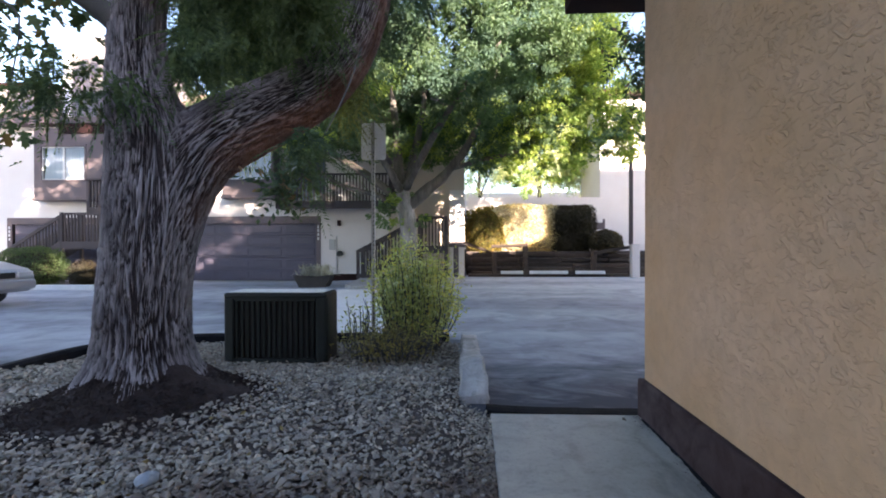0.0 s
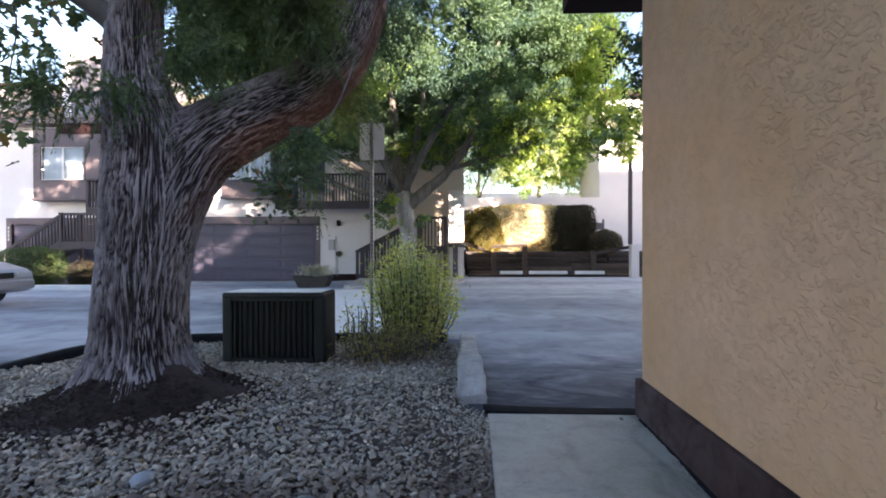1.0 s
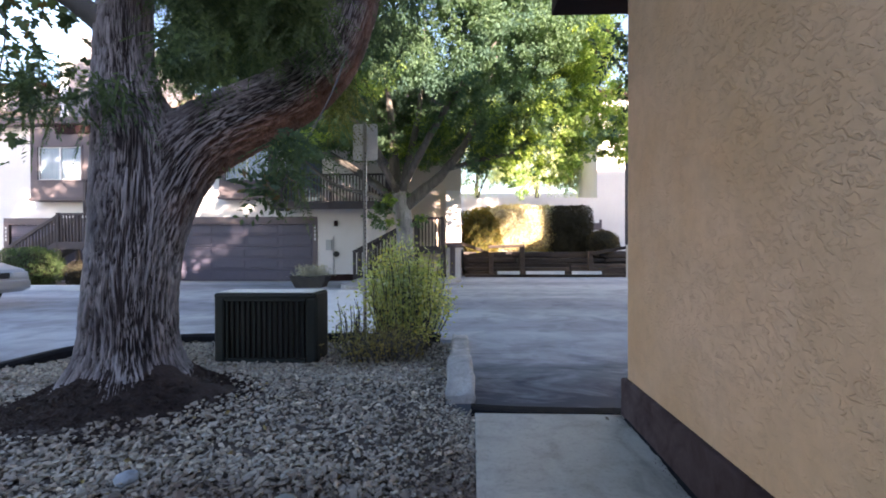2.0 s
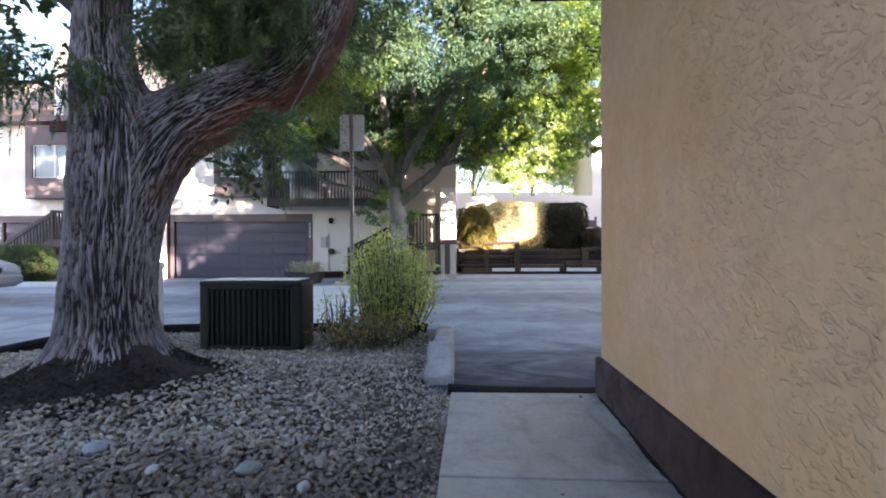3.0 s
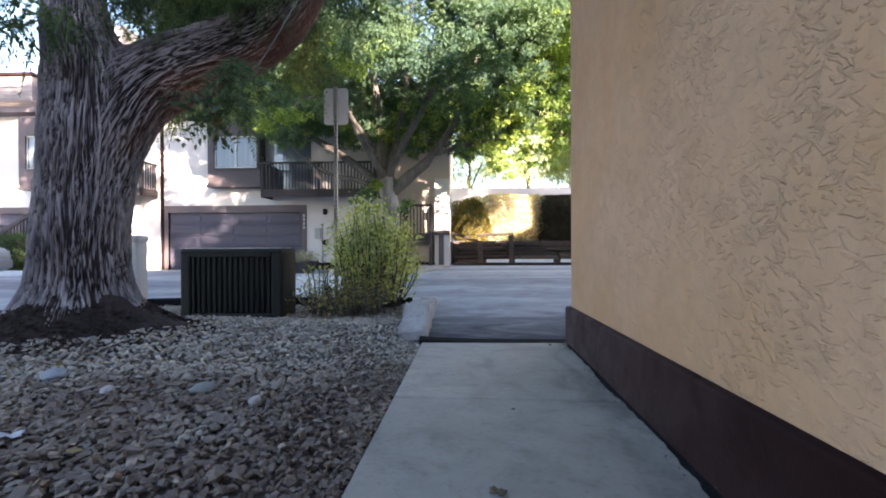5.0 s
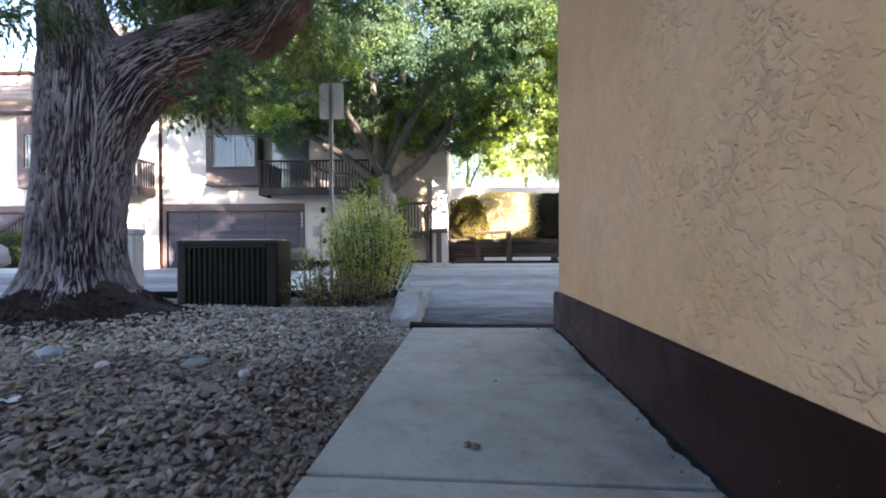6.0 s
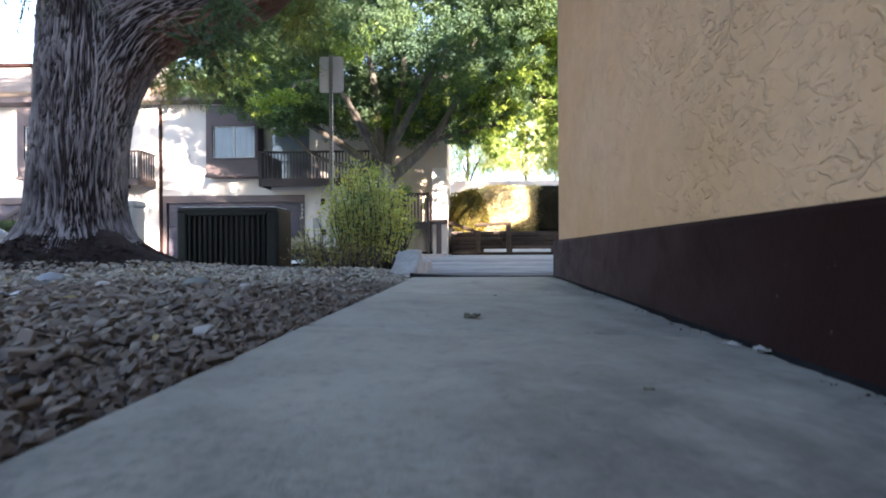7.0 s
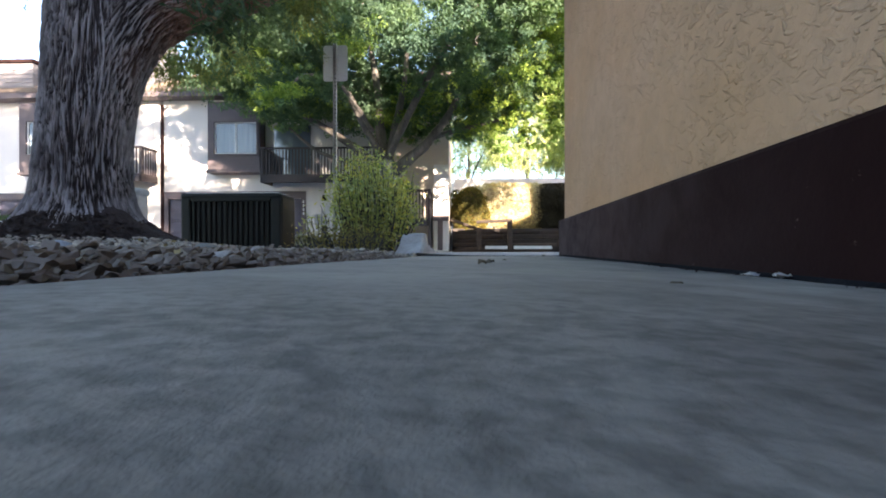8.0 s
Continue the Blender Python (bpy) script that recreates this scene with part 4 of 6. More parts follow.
while len(_cs) < 300:
    _d = _rng.normal(size=3)
    _d *= _rng.uniform(0.2, 1) ** 0.4 / np.linalg.norm(_d)
    _p = np.array((-6.4, 4.3, 7.5)) + _d * (3.6, 2.6, 4.4)
    if _p[2] > 4.4 - 1.4 * (_p[0] < -5.0):
        _cs.append(_p)
        _rs.append(_rng.uniform(0.45, 0.85))
_pts = clumps(_rng, _cs, _rs, 120, 0.7, 0.3)
part("crown", leaf_cloud("crown", _pts, _rng.uniform(0.13, 0.24, len(_pts)), _rng, 0.55, 0.4), BROAD_LEAF, side_tree)
_sp = []
for _ in range(170):
    _sp.append((-2.0 + 0.33 * _rng.normal(), 3.95 + 0.25 * _rng.normal(), 2.95 + 0.22 * _rng.normal()))
for _ in range(44):
    _u = _rng.uniform(0, 1)
    _sp.append((-1.78 - 0.14 * _u + 0.10 * _rng.normal(), 3.75 + 0.12 * _rng.normal(), 2.65 - 0.95 * _u + 0.06 * _rng.normal()))
part("twig", tube(curve_path([(-2.0, 3.75, 2.75), (-1.78, 3.75, 2.6), (-1.85, 3.74, 2.1), (-1.93, 3.73, 1.75)], 12), lerp_list([0.008, 0.005, 0.003], 12), "twig", 5), TWIG, side_tree)
part("leaf_spray", broad_leaves(_rng, _sp, "leaf_spray"), BROAD_LEAF, side_tree, "dark lobed leaves on a low bough", kind="stuff")


# ---- things on the bed ----
def condenser():
    x0, x1, y0, y1, z0, z1 = -1.315, -0.262, 5.43, 5.85, -0.075, 0.617
    ac = thing("condenser_unit", ((x0 + x1) / 2, (y0 + y1) / 2, z0), "dark green metal outdoor condenser unit with a slatted grille on gravel", "air conditioner")
    b, d = 0.108, 0.05
    names = ("corner_panel", "corner_panel", "top_rail", "bottom_rail", "side_panel", "side_panel", "back_panel")
    for nm, r in zip(names, ((x0, x0 + b, y0, y0 + d, z0, z1 - 0.02), (x1 - b, x1, y0, y0 + d, z0, z1 - 0.02), (x0 + b, x1 - b, y0, y0 + d, z1 - 0.062, z1 - 0.02), (x0 + b, x1 - b, y0, y0 + d, z0, z0 + 0.05),
              (x0, x0 + 0.03, y0 + d, y1, z0, z1 - 0.02), (x1 - 0.03, x1, y0 + d, y1, z0, z1 - 0.02), (x0 + 0.032, x1 - 0.032, y1 - 0.03, y1, z0, z1 - 0.02))):
        part(nm, box(*r, 0.022 if nm == "corner_panel" else 0.006, 2), GREEN_STEEL, ac)
    part("coil", box(x0 + 0.04, x1 - 0.04, y0 + 0.075, y0 + 0.12, z0 + 0.01, z1 - 0.06), BLACK_STEEL, ac, "black coil behind the slats")
    lid = box(x0 - 0.003, x1 + 0.003, y0 - 0.004, y1 + 0.004, z1 - 0.036, z1 + 0.022, 0.026, 4)
    part("skirt", lid, GREEN_STEEL, ac)
    part("lid", box(x0 + 0.035, x1 - 0.035, y0 + 0.035, y1 - 0.035, z1 + 0.0225, z1 + 0.031, 0.003), SHEEN_LID, ac, "metal lid, coloured pale for the sky it reflects")
    sm = box_mesh("slat", 0.024, 0.04, z1 - z0 - 0.116, GREEN_STEEL, 0.006)
    n = 15
    for k in range(n):
        x = x0 + b + (x1 - x0 - 2 * b) * (k + 0.5) / n
        piece("slat", sm, ac, pose(x, y0 + 0.022, z0 + 0.052, 0, 0, 0))


condenser()


def pedestal():
    ob = thing("utility_pedestal", (-2.42, 6.3, -0.03), "light grey plastic utility pedestal at the edge of the bed", "utility box")
    bm = bmesh.new()
    add_box(bm, -2.53, -2.31, 6.2, 6.4, -0.04, 0.74, 0.03, seg=3)
    part("body", bm, GREY_PLASTIC, ob)
    part("cap", box(-2.545, -2.295, 6.185, 6.415, 0.725, 0.815, 0.035, 3), GREY_PLASTIC, ob)


pedestal()


def street_sign():
    x, y = 0.016, 6.54
    ob = thing("parking_sign", (x, y, -0.03), "bare back of a white metal sign on a perforated steel post", "sign")
    post = bmesh.new()
    for r in ((x - 0.021, x - 0.015, y - 0.05, y - 0.012, -0.05, 2.66), (x + 0.015, x + 0.021, y - 0.05, y - 0.012, -0.05, 2.66), (x - 0.021, x + 0.021, y - 0.012, y - 0.006, -0.05, 2.66)):
        add_box(post, *r)
    part("post", post, POST_STEEL, ob)
    hm = box_mesh("hole", 0.012, 0.004, 0.014, BLACK_STEEL)
    for k in range(44):
        piece("hole", hm, ob, pose(x, y - 0.0135, 0.12 + k * 0.05))
    o, r = [], 0.035
    for cx, cz, a0 in ((0.1545 - r, 0.228 - r, 0), (-0.1545 + r, 0.228 - r, 90), (-0.1545 + r, -0.228 + r, 180), (0.1545 - r, -0.228 + r, 270)):
        for a in range(0, 91, 15):
            o.append((x + cx + r * math.cos(radians(a0 + a)), 2.416 + cz + r * math.sin(radians(a0 + a))))
    part("plate", prism(o, y - 0.004, y - 0.001), SIGN_WHITE, ob, "unpainted pale back of the plate")
    for z in (2.25, 2.58):
        bolts = bmesh.new()
        bmesh.ops.create_cone(bolts, cap_ends=True, segments=6, radius1=0.011, radius2=0.011, depth=0.012, matrix=pose(x, y - 0.018, z, 90))
        part("bolt", bolts, POST_STEEL, ob)


street_sign()


def stems_bush(name, at, h, w, n_stems, leaves, leaf, mat, label, seed, bare=0.15, fan=0.45, mat2=None):
    """A loose upright shrub: many thin stems from the ground, leaves along them."""
    rng = np.random.default_rng(seed)
    ob = thing(name, at, label, "shrub")
    datas, cs, ds = [], [], []
    for k in range(n_stems):
        a, r = rng.uniform(0, 2 * math.pi), rng.uniform(0, 1) ** 0.6
        tip = Vector((at[0] + math.cos(a) * r * w * 0.5, at[1] + math.sin(a) * r * w * 0.42, at[2] + h * rng.uniform(0.48, 1.05) * (1 - 0.22 * r * r)))
        root = Vector((at[0] + math.cos(a) * r * w * 0.5 * fan, at[1] + math.sin(a) * r * w * 0.4 * fan, at[2] - 0.03))
        mid = root.lerp(tip, 0.5) + Vector((rng.normal() * 0.04, rng.normal() * 0.04, 0.06))
        cp = curve_path([root, mid, tip], 8)
        datas.append(tube_data(cp, lerp_list([0.008, 0.006, 0.002], 8), 5))
        for _ in range(leaves // n_stems):
            u = bare + (1 - bare) * rng.uniform(0, 1) ** 0.8
            p = cp[min(int(u * 8), 7)].lerp(cp[min(int(u * 8) + 1, 8)], u * 8 % 1)
            d = rng.normal(size=3)
            cs.append(np.array(p) + d * 0.055 * (0.5 + u))
            ds.append(d * 0.6 + np.array((0, 0, 0.3)))
    part("stem", joined(datas, "stem"), TWIG, ob, kind="stuff")
    k = len(cs) if mat2 is None else int(len(cs) * 0.84)
    cs, ds = np.array(cs), np.array(ds)
    order = rng.permutation(len(cs))
    part("leaves", leaf_cloud("leaves", cs[order[:k]], rng.uniform(0.7, 1.3, k) * leaf, rng, 0.38, 0.2, ds[order[:k]]), mat, ob)
    if mat2 is not None:
        m = len(cs) - k
        part("yellow_leaves", leaf_cloud("yellow_leaves", cs[order[k:]] + (0, 0, 0.03), rng.uniform(0.7, 1.3, m) * leaf, rng, 0.4, 0.2, ds[order[k:]]), mat2, ob, "yellow flowers and turning leaves")
    return ob


stems_bush("flowering_shrub", (0.58, 6.02, 0.0), 1.17, 1.02, 150, 9000, 0.052, SHRUB_LEAF, "loose green shrub with yellow tips on the gravel", 21, 0.14, 0.58, YELLOW_LEAF)
stems_bush("dry_weeds", (0.36, 5.58, 0.0), 0.27, 0.95, 110, 2600, 0.036, DRY_GRASS, "low dry brown weeds beside the condenser", 22, 0.1, 0.8)
stems_bush("thin_weeds", (-0.04, 5.95, 0.0), 0.62, 0.42, 13, 170, 0.045, SHRUB_LEAF, "thin weedy stems climbing beside the condenser", 23, 0.2, 0.6)


# ---- the terrace of houses ----
def baluster_run(parent, a, b, height, base, mesh, gap=0.115):
    """Upright balusters between two plan points; base and height may rise along the run: (from, to)."""
    a, b = Vector(a), Vector(b)
    n = max(2, int((b - a).length / gap))
    for k in range(n + 1):
        p = a.lerp(b, k / n)
        z = base[0] + (base[1] - base[0]) * k / n
        piece("baluster", mesh, parent, Matrix.Translation((p.x, p.y, z)) @ Matrix.Diagonal((1, 1, height, 1)))


BAL = box_mesh("baluster", 0.042, 0.042, 1.0, RAIL_BROWN)


def bar(a, b, w, h):
    """A straight bar between two points, h high and w thick."""
    a, b = Vector(a), Vector(b)
    d = b - a
    bm = box(-w / 2, w / 2, 0, d.length, -h / 2, h / 2, 0.008)
    bmesh.ops.transform(bm, matrix=Matrix.Translation(a) @ d.to_track_quat("Y", "Z").to_matrix().to_4x4(), verts=bm.verts)
    return bm


def garage_door(house, x0, x1, z0, z1, rows, cols, y):
    """A sectional door: each raised panel a piece, set in its frame."""
    door = part("garage_door", box(x0, x1, y + 0.10, y + 0.15, z0, z1), DOOR_BROWN, house, "mauve-brown sectional garage door")
    w, h = (x1 - x0) / cols, (z1 - z0) / rows
    sec = box_mesh("section", x1 - x0 - 0.02, 0.03, h - 0.026, DOOR_BROWN, 0.014)
    pan = box_mesh("panel", w - 0.16, 0.03, h - 0.17, DOOR_BROWN, 0.014)
    for r in range(rows):
        piece("section", sec, door, pose((x0 + x1) / 2, y + 0.087, z0 + r * h + 0.011))
        for c in range(cols):
            piece("panel", pan, door, pose(x0 + (c + 0.5) * w, y + 0.066, z0 + r * h + 0.085))


def bay_window(house, x0, x1, z0, z1, y, wx0, wx1, wz0, wz1, deep=0.5):
    """A boxed-out brown bay with a two-light window."""
    bay = part("bay_window", boxes((x0, wx0, y, y + deep, z0, z1), (wx1, x1, y, y + deep, z0, z1), (wx0, wx1, y, y + deep, z0, wz0), (wx0, wx1, y, y + deep, wz1, z1)), TRIM_BROWN, house, "brown boxed bay window")
    part("sill", boxes((x0 - 0.05, x1 + 0.05, y - 0.06, y + deep, z0 - 0.10, z0), (wx0 - 0.07, wx1 + 0.07, y - 0.04, y, wz0 - 0.075, wz0), bevel=0.01), TRIM_BROWN, bay)
    part("casing", boxes((wx0 - 0.07, wx0, y - 0.025, y + 0.03, wz0, wz1), (wx1, wx1 + 0.07, y - 0.025, y + 0.03, wz0, wz1), (wx0 - 0.07, wx1 + 0.07, y - 0.025, y + 0.03, wz1, wz1 + 0.07)), TRIM_BROWN, bay)
    mid = (wx0 + wx1) / 2
    f = 0.035
    part("window_frame", boxes((wx0, wx0 + f, y + 0.03, y + 0.07, wz0, wz1), (wx1 - f, wx1, y + 0.03, y + 0.07, wz0, wz1), (mid - f, mid + f, y + 0.03, y + 0.07, wz0, wz1),
                               (wx0 + f, mid - f, y + 0.03, y + 0.07, wz0, wz0 + f), (wx0 + f, mid - f, y + 0.03, y + 0.07, wz1 - f, wz1), (mid + f, wx1 - f, y + 0.03, y + 0.07, wz0, wz0 + f), (mid + f, wx1 - f, y + 0.03, y + 0.07, wz1 - f, wz1)), WHITE_FRAME, bay)
    for a, b in ((wx0 + f, mid - f), (mid + f, wx1 - f)):
        g = part("pane", box(a, b, y + 0.05, y + 0.056, wz0 + f, wz1 - f), PANE, bay)
        g.visible_shadow = False
    part("curtain", box(wx0 + f, wx1 - f, y + 0.10, y + 0.13, wz0, wz1), CURTAIN, bay)


def balcony(house, x0, x1, y0, y1, z0, z1):
    """A hung timber balcony: deck with a deep fascia, posts, rails and balusters on three sides."""
    b = part("balcony", box(x0 + 0.03, x1 - 0.03, y0 + 0.03, y1, z0 + 0.12, z0 + 0.2), WOOD_DARK, house, "dark brown timber balcony")
    part("fascia", boxes((x0, x1, y0, y0 + 0.04, z0, z0 + 0.28), (x0, x0 + 0.04, y0 + 0.04, y1, z0, z0 + 0.28), (x1 - 0.04, x1, y0 + 0.04, y1, z0, z0 + 0.28)), RAIL_BROWN, b)
    part("handrail", boxes((x0 - 0.02, x1 + 0.02, y0 - 0.02, y0 + 0.1, z1 - 0.06, z1), (x0 - 0.02, x0 + 0.09, y0 + 0.1, y1, z1 - 0.06, z1), (x1 - 0.09, x1 + 0.02, y0 + 0.1, y1, z1 - 0.06, z1), bevel=0.008), RAIL_BROWN, b)
    pm = box_mesh("post", 0.09, 0.09, z1 - z0 - 0.06, RAIL_BROWN)
    for x in (x0 + 0.045, (x0 + x1) / 2, x1 - 0.045):
        piece("post", pm, b, pose(x, y0 + 0.045, z0))
    h = z1 - z0 - 0.30
    baluster_run(b, (x0 + 0.1, y0 + 0.045, 0), (x1 - 0.1, y0 + 0.045, 0), h, (z0 + 0.25, z0 + 0.25), BAL)
    for x in (x0 + 0.04, x1 - 0.04):
        baluster_run(b, (x, y0 + 0.15, 0), (x, y1 - 0.08, 0), h, (z0 + 0.25, z0 + 0.25), BAL)
    return b


def staircase(house, x_low, x_high, y0, y1, z_low, z_high, land):
    """Closed timber stair along the front: steps, sloped rails with balusters, a landing; land: its far end."""
    st = part("staircase", box(min(x_high, land), max(x_high, land), y0, y1, z_high - 0.16, z_high), WOOD_DARK, house, "dark brown timber stairs with slatted rails")
    n = max(3, round((z_high - z_low) / 0.18))
    s = 1 if x_high > x_low else -1
    run = (x_high - x_low) / n
    tread = box_mesh("step", abs(run) + 0.03, y1 - y0 - 0.06, 0.05, WOOD_DARK)
    for k in range(n):
        piece("step", tread, st, pose(x_low + (k + 0.5) * run, (y0 + y1) / 2, z_low + (k + 1) * (z_high - z_low) / n - 0.05))
    for y in (y0, y1 - 0.05):
        part("stringer", bar((x_low, y + 0.025, z_low + 0.05), (x_high, y + 0.025, z_high - 0.07), 0.05, 0.26), RAIL_BROWN, st)
        part("handrail", bar((x_low - 0.05 * s, y + 0.025, z_low + 1.0), (x_high, y + 0.025, z_high + 0.95), 0.07, 0.12), RAIL_BROWN, st)
        baluster_run(st, (x_low, y + 0.025, 0), (x_high, y + 0.025, 0), 0.90, (z_low + 0.08, z_high + 0.02), BAL)
    part("handrail", boxes((min(x_high, land), max(x_high, land), y0, y0 + 0.06, z_high + 0.96, z_high + 1.05)), RAIL_BROWN, st)
    part("skirt", boxes((min(x_high, land), max(x_high, land), y0 - 0.02, y0, z_high - 0.24, z_high + 0.02)), RAIL_BROWN, st)
    baluster_run(st, (min(x_high, land), y0 + 0.03, 0), (max(x_high, land), y0 + 0.03, 0), 0.96, (z_high, z_high), BAL)
    pm = box_mesh("newel", 0.1, 0.1, 1.0, RAIL_BROWN)
    for x, z, h in ((x_low, z_low - 0.06, 1.12), (x_high, z_low - 0.06, z_high - z_low + 1.12), (land, z_low - 0.06, z_high - z_low + 1.12)):
        for y in (y0 + 0.03, y1 - 0.03):
            piece("newel", pm, st, Matrix.Translation((x, y, z)) @ Matrix.Diagonal((1, 1, h, 1)))
    return st


def roof_slope(house, x0, x1, y0, z0, y1, z1, name="roof"):
    """A tiled slope facing the court: courses of shingles, each course a stepped strip."""
    bm = bmesh.new()
    n = 16
    d = Vector((0, y1 - y0, z1 - z0))
    nrm = Vector((0, -(z1 - z0), y1 - y0)).normalized()
    rows = []
    for k in range(n):
        for q in (Vector((0, y0, z0)) + d * (k / n) + nrm * 0.05, Vector((0, y0, z0)) + d * ((k + 1) / n) + nrm * 0.01):
            rows.append([bm.verts.new((x, q.y, q.z)) for x in (x0, x1)])
    for p, q in zip(rows, rows[1:]):
        bm.faces.new((p[0], p[1], q[1], q[0]))
    return part(name, bm, ROOF_TILE, house, "brown shingled roof slope")


def digits_bars(house, x, z, y):
    """The unreadable number plate by the door, as short upright bars."""
    for k in range(4):
        part("number_bar", box(x - 0.03, x + 0.03, y - 0.015, y, z - 0.15 * k, z - 0.15 * k + 0.10, 0.004), WHITE_FRAME, house)


def house_middle():
    Y = FRONT
    h = thing("townhouse", (-4.2, Y, ROAD_Z), "cream stucco townhouse with brown trim, a garage and a balcony", "house", "terrace of townhouses")
    gx0, gx1, gz = -9.53, -4.36, 2.13
    part("wall", prism([(-9.72, -0.1), (-9.72, 5.91), (-1.6, 5.91), (-1.6, -0.1), (gx1, -0.1), (gx1, gz), (gx0, gz), (gx0, -0.1)], Y, Y + 0.3), PALE_STUCCO, h)
    part("end_wall", boxes((-1.6, 1.25, Y, Y + 0.3, -0.1, 5.9), (0.95, 1.25, Y + 0.3, Y + 8, -0.1, 5.9)), TAN_STUCCO, h, "beige stucco wall end")
    part("garage_trim", boxes((gx0 - 0.17, gx0, Y - 0.03, Y + 0.1, -0.1, gz + 0.27), (gx1, gx1 + 0.17, Y - 0.03, Y + 0.1, -0.1, gz + 0.27), (gx0, gx1, Y - 0.03, Y + 0.1, gz, gz + 0.27)), TRIM_BROWN, h)
    garage_door(h, gx0, gx1, -0.06, gz, 5, 4, Y)
    digits_bars(h, gx1 + 0.085, 1.95, Y - 0.032)
    bay_window(h, -7.72, -5.76, 3.14, 5.68, Y - 0.5, -7.47, -5.88, 3.74, 4.92)
    part("downpipe", box(-9.80, -9.68, Y - 0.08, Y, -0.05, 5.75, 0.02), BROWN_PAINT, h)
    part("balcony_door", boxes((-5.4, -4.0, Y - 0.03, Y, 2.75, 4.9)), GLASS, h, "dark sliding glass door")
    balcony(h, -5.52, -1.33, Y - 1.0, Y, 2.60, 3.86)
    # wing wall with brown corner posts, and the entry stair
    part("wing_wall", boxes((0.70, 1.22, Y - 0.42, Y, -0.1, 3.3)), PALE_STUCCO, h)
    part("wing_trim", boxes((0.66, 1.26, Y - 0.47, Y - 0.42, 1.22, 1.42), (0.84, 1.03, Y - 0.46, Y - 0.42, -0.1, 1.22)), TRIM_BROWN, h)
    staircase(h, -2.52, -0.35, Y - 1.15, Y - 0.15, 0.05, 1.25, 0.58)
    part("plinth", boxes((-3.9, 0.7, Y - 0.03, Y, -0.1, 0.22)), BROWN_PAINT, h)
    part("eave", boxes((-9.9, 1.5, Y - 0.55, Y + 0.3, 5.9, 6.11)), TRIM_BROWN, h)
    roof_slope(h, -9.9, 1.5, Y - 0.55, 6.05, Y + 4.5, 8.6)
    part("wall_lamp", box(-3.53, -3.40, Y - 0.14, Y, 2.03, 2.24, 0.02), BROWN_PAINT, h, "brown box lamp")
    meter = part("meter", boxes((-3.85, -3.62, Y - 0.10, Y, 1.12, 1.52), bevel=0.015), GREY_PLASTIC, h, "grey electric meter box")
    part("conduit", boxes((-3.60, -3.555, Y - 0.05, Y, 0.2, 1.65)), POST_STEEL, meter)
    bm = bmesh.new()
    bmesh.ops.create_cone(bm, cap_ends=True, segments=20, radius1=0.11, radius2=0.10, depth=0.12, matrix=pose(-3.46, Y - 0.08, 0.98, 90))
    part("dial", bm, BLACK_STEEL, meter)
    part("vent", box(-8.72, -8.62, Y - 0.05, Y, 3.85, 4.0, 0.01), PALE_STUCCO, h)
    return h


def house_left():
    Y = FRONT
    h = thing("townhouse", (-13.5, Y, ROAD_Z), "cream stucco townhouse with a brown bay window, chimney and dormer", "house", "terrace of townhouses")
    gx0, gx1, gz = -16.3, -12.2, 2.13
    part("wall", prism([(-30, -0.1), (-30, 5.91), (-9.85, 5.91), (-9.85, -0.1), (gx1, -0.1), (gx1, gz), (gx0, gz), (gx0, -0.1)], Y, Y + 0.3), PALE_STUCCO, h)
    part("garage_trim", boxes((gx0 - 0.2, gx0, Y - 0.03, Y + 0.1, -0.1, gz + 0.25), (gx1, gx1 + 0.2, Y - 0.03, Y + 0.1, -0.1, gz + 0.25), (gx0, gx1, Y - 0.03, Y + 0.1, gz, gz + 0.25)), TRIM_BROWN, h)
    garage_door(h, gx0, gx1, -0.06, gz, 5, 4, Y)
    digits_bars(h, gx0 - 0.1, 1.95, Y - 0.032)
    bay_window(h, -14.95, -12.0, 3.10, 5.72, Y - 0.5, -14.66, -12.98, 3.78, 5.02)
    balcony(h, -11.0, -9.95, Y - 0.9, Y, 2.70, 3.98)
    part("balcony_door", boxes((-11.3, -10.1, Y - 0.03, Y, 2.85, 5.0)), PALE_STUCCO, h)
    staircase(h, -15.3, -13.05, Y - 1.45, Y - 0.55, -0.05, 1.42, -11.62)
    balcony(h, -12.5, -11.04, Y - 1.0, Y, 2.42, 3.73)
    part("eave", boxes((-30, -9.9, Y - 0.55, Y + 0.3, 5.9, 6.11)), TRIM_BROWN, h)
    roof_slope(h, -30, -9.9, Y - 0.55, 6.05, Y + 4.5, 8.6)
    ch = part("chimney", boxes((-17.8, -15.76, Y + 0.93, Y + 2.17, 6.0, 7.82)), SIDING, h, "brown sided chimney stack")
    part("cap", boxes((-17.9, -15.66, Y + 0.83, Y + 2.27, 7.83, 7.95)), BROWN_PAINT, ch)
    dm = part("dormer", boxes((-13.52, -11.03, Y - 0.37, Y + 2.97, 5.6, 9.15)), SIDING, h, "brown sided dormer")
    cb, db = box_mesh("siding_board", 2.1, 1.3, 0.158, SIDING, 0.006), box_mesh("siding_board", 2.55, 3.4, 0.158, SIDING, 0.006)
    for k in range(10):
        piece("siding_board", cb, ch, pose(-16.78, Y + 1.55, 6.0 + 0.17 * k))
    for k in range(21):
        piece("siding_board", db, dm, pose(-12.275, Y + 1.3, 5.6 + 0.17 * k))
    part("corner_board", boxes((-13.9, -13.55, Y - 0.38, Y + 3, 5.9, 9.2)), WHITE_FRAME, dm)
    part("lower_ledge", boxes((-13.95, -10.9, Y - 0.55, Y - 0.4, 5.5, 5.85)), BROWN_PAINT, dm)
    return h


house_middle()
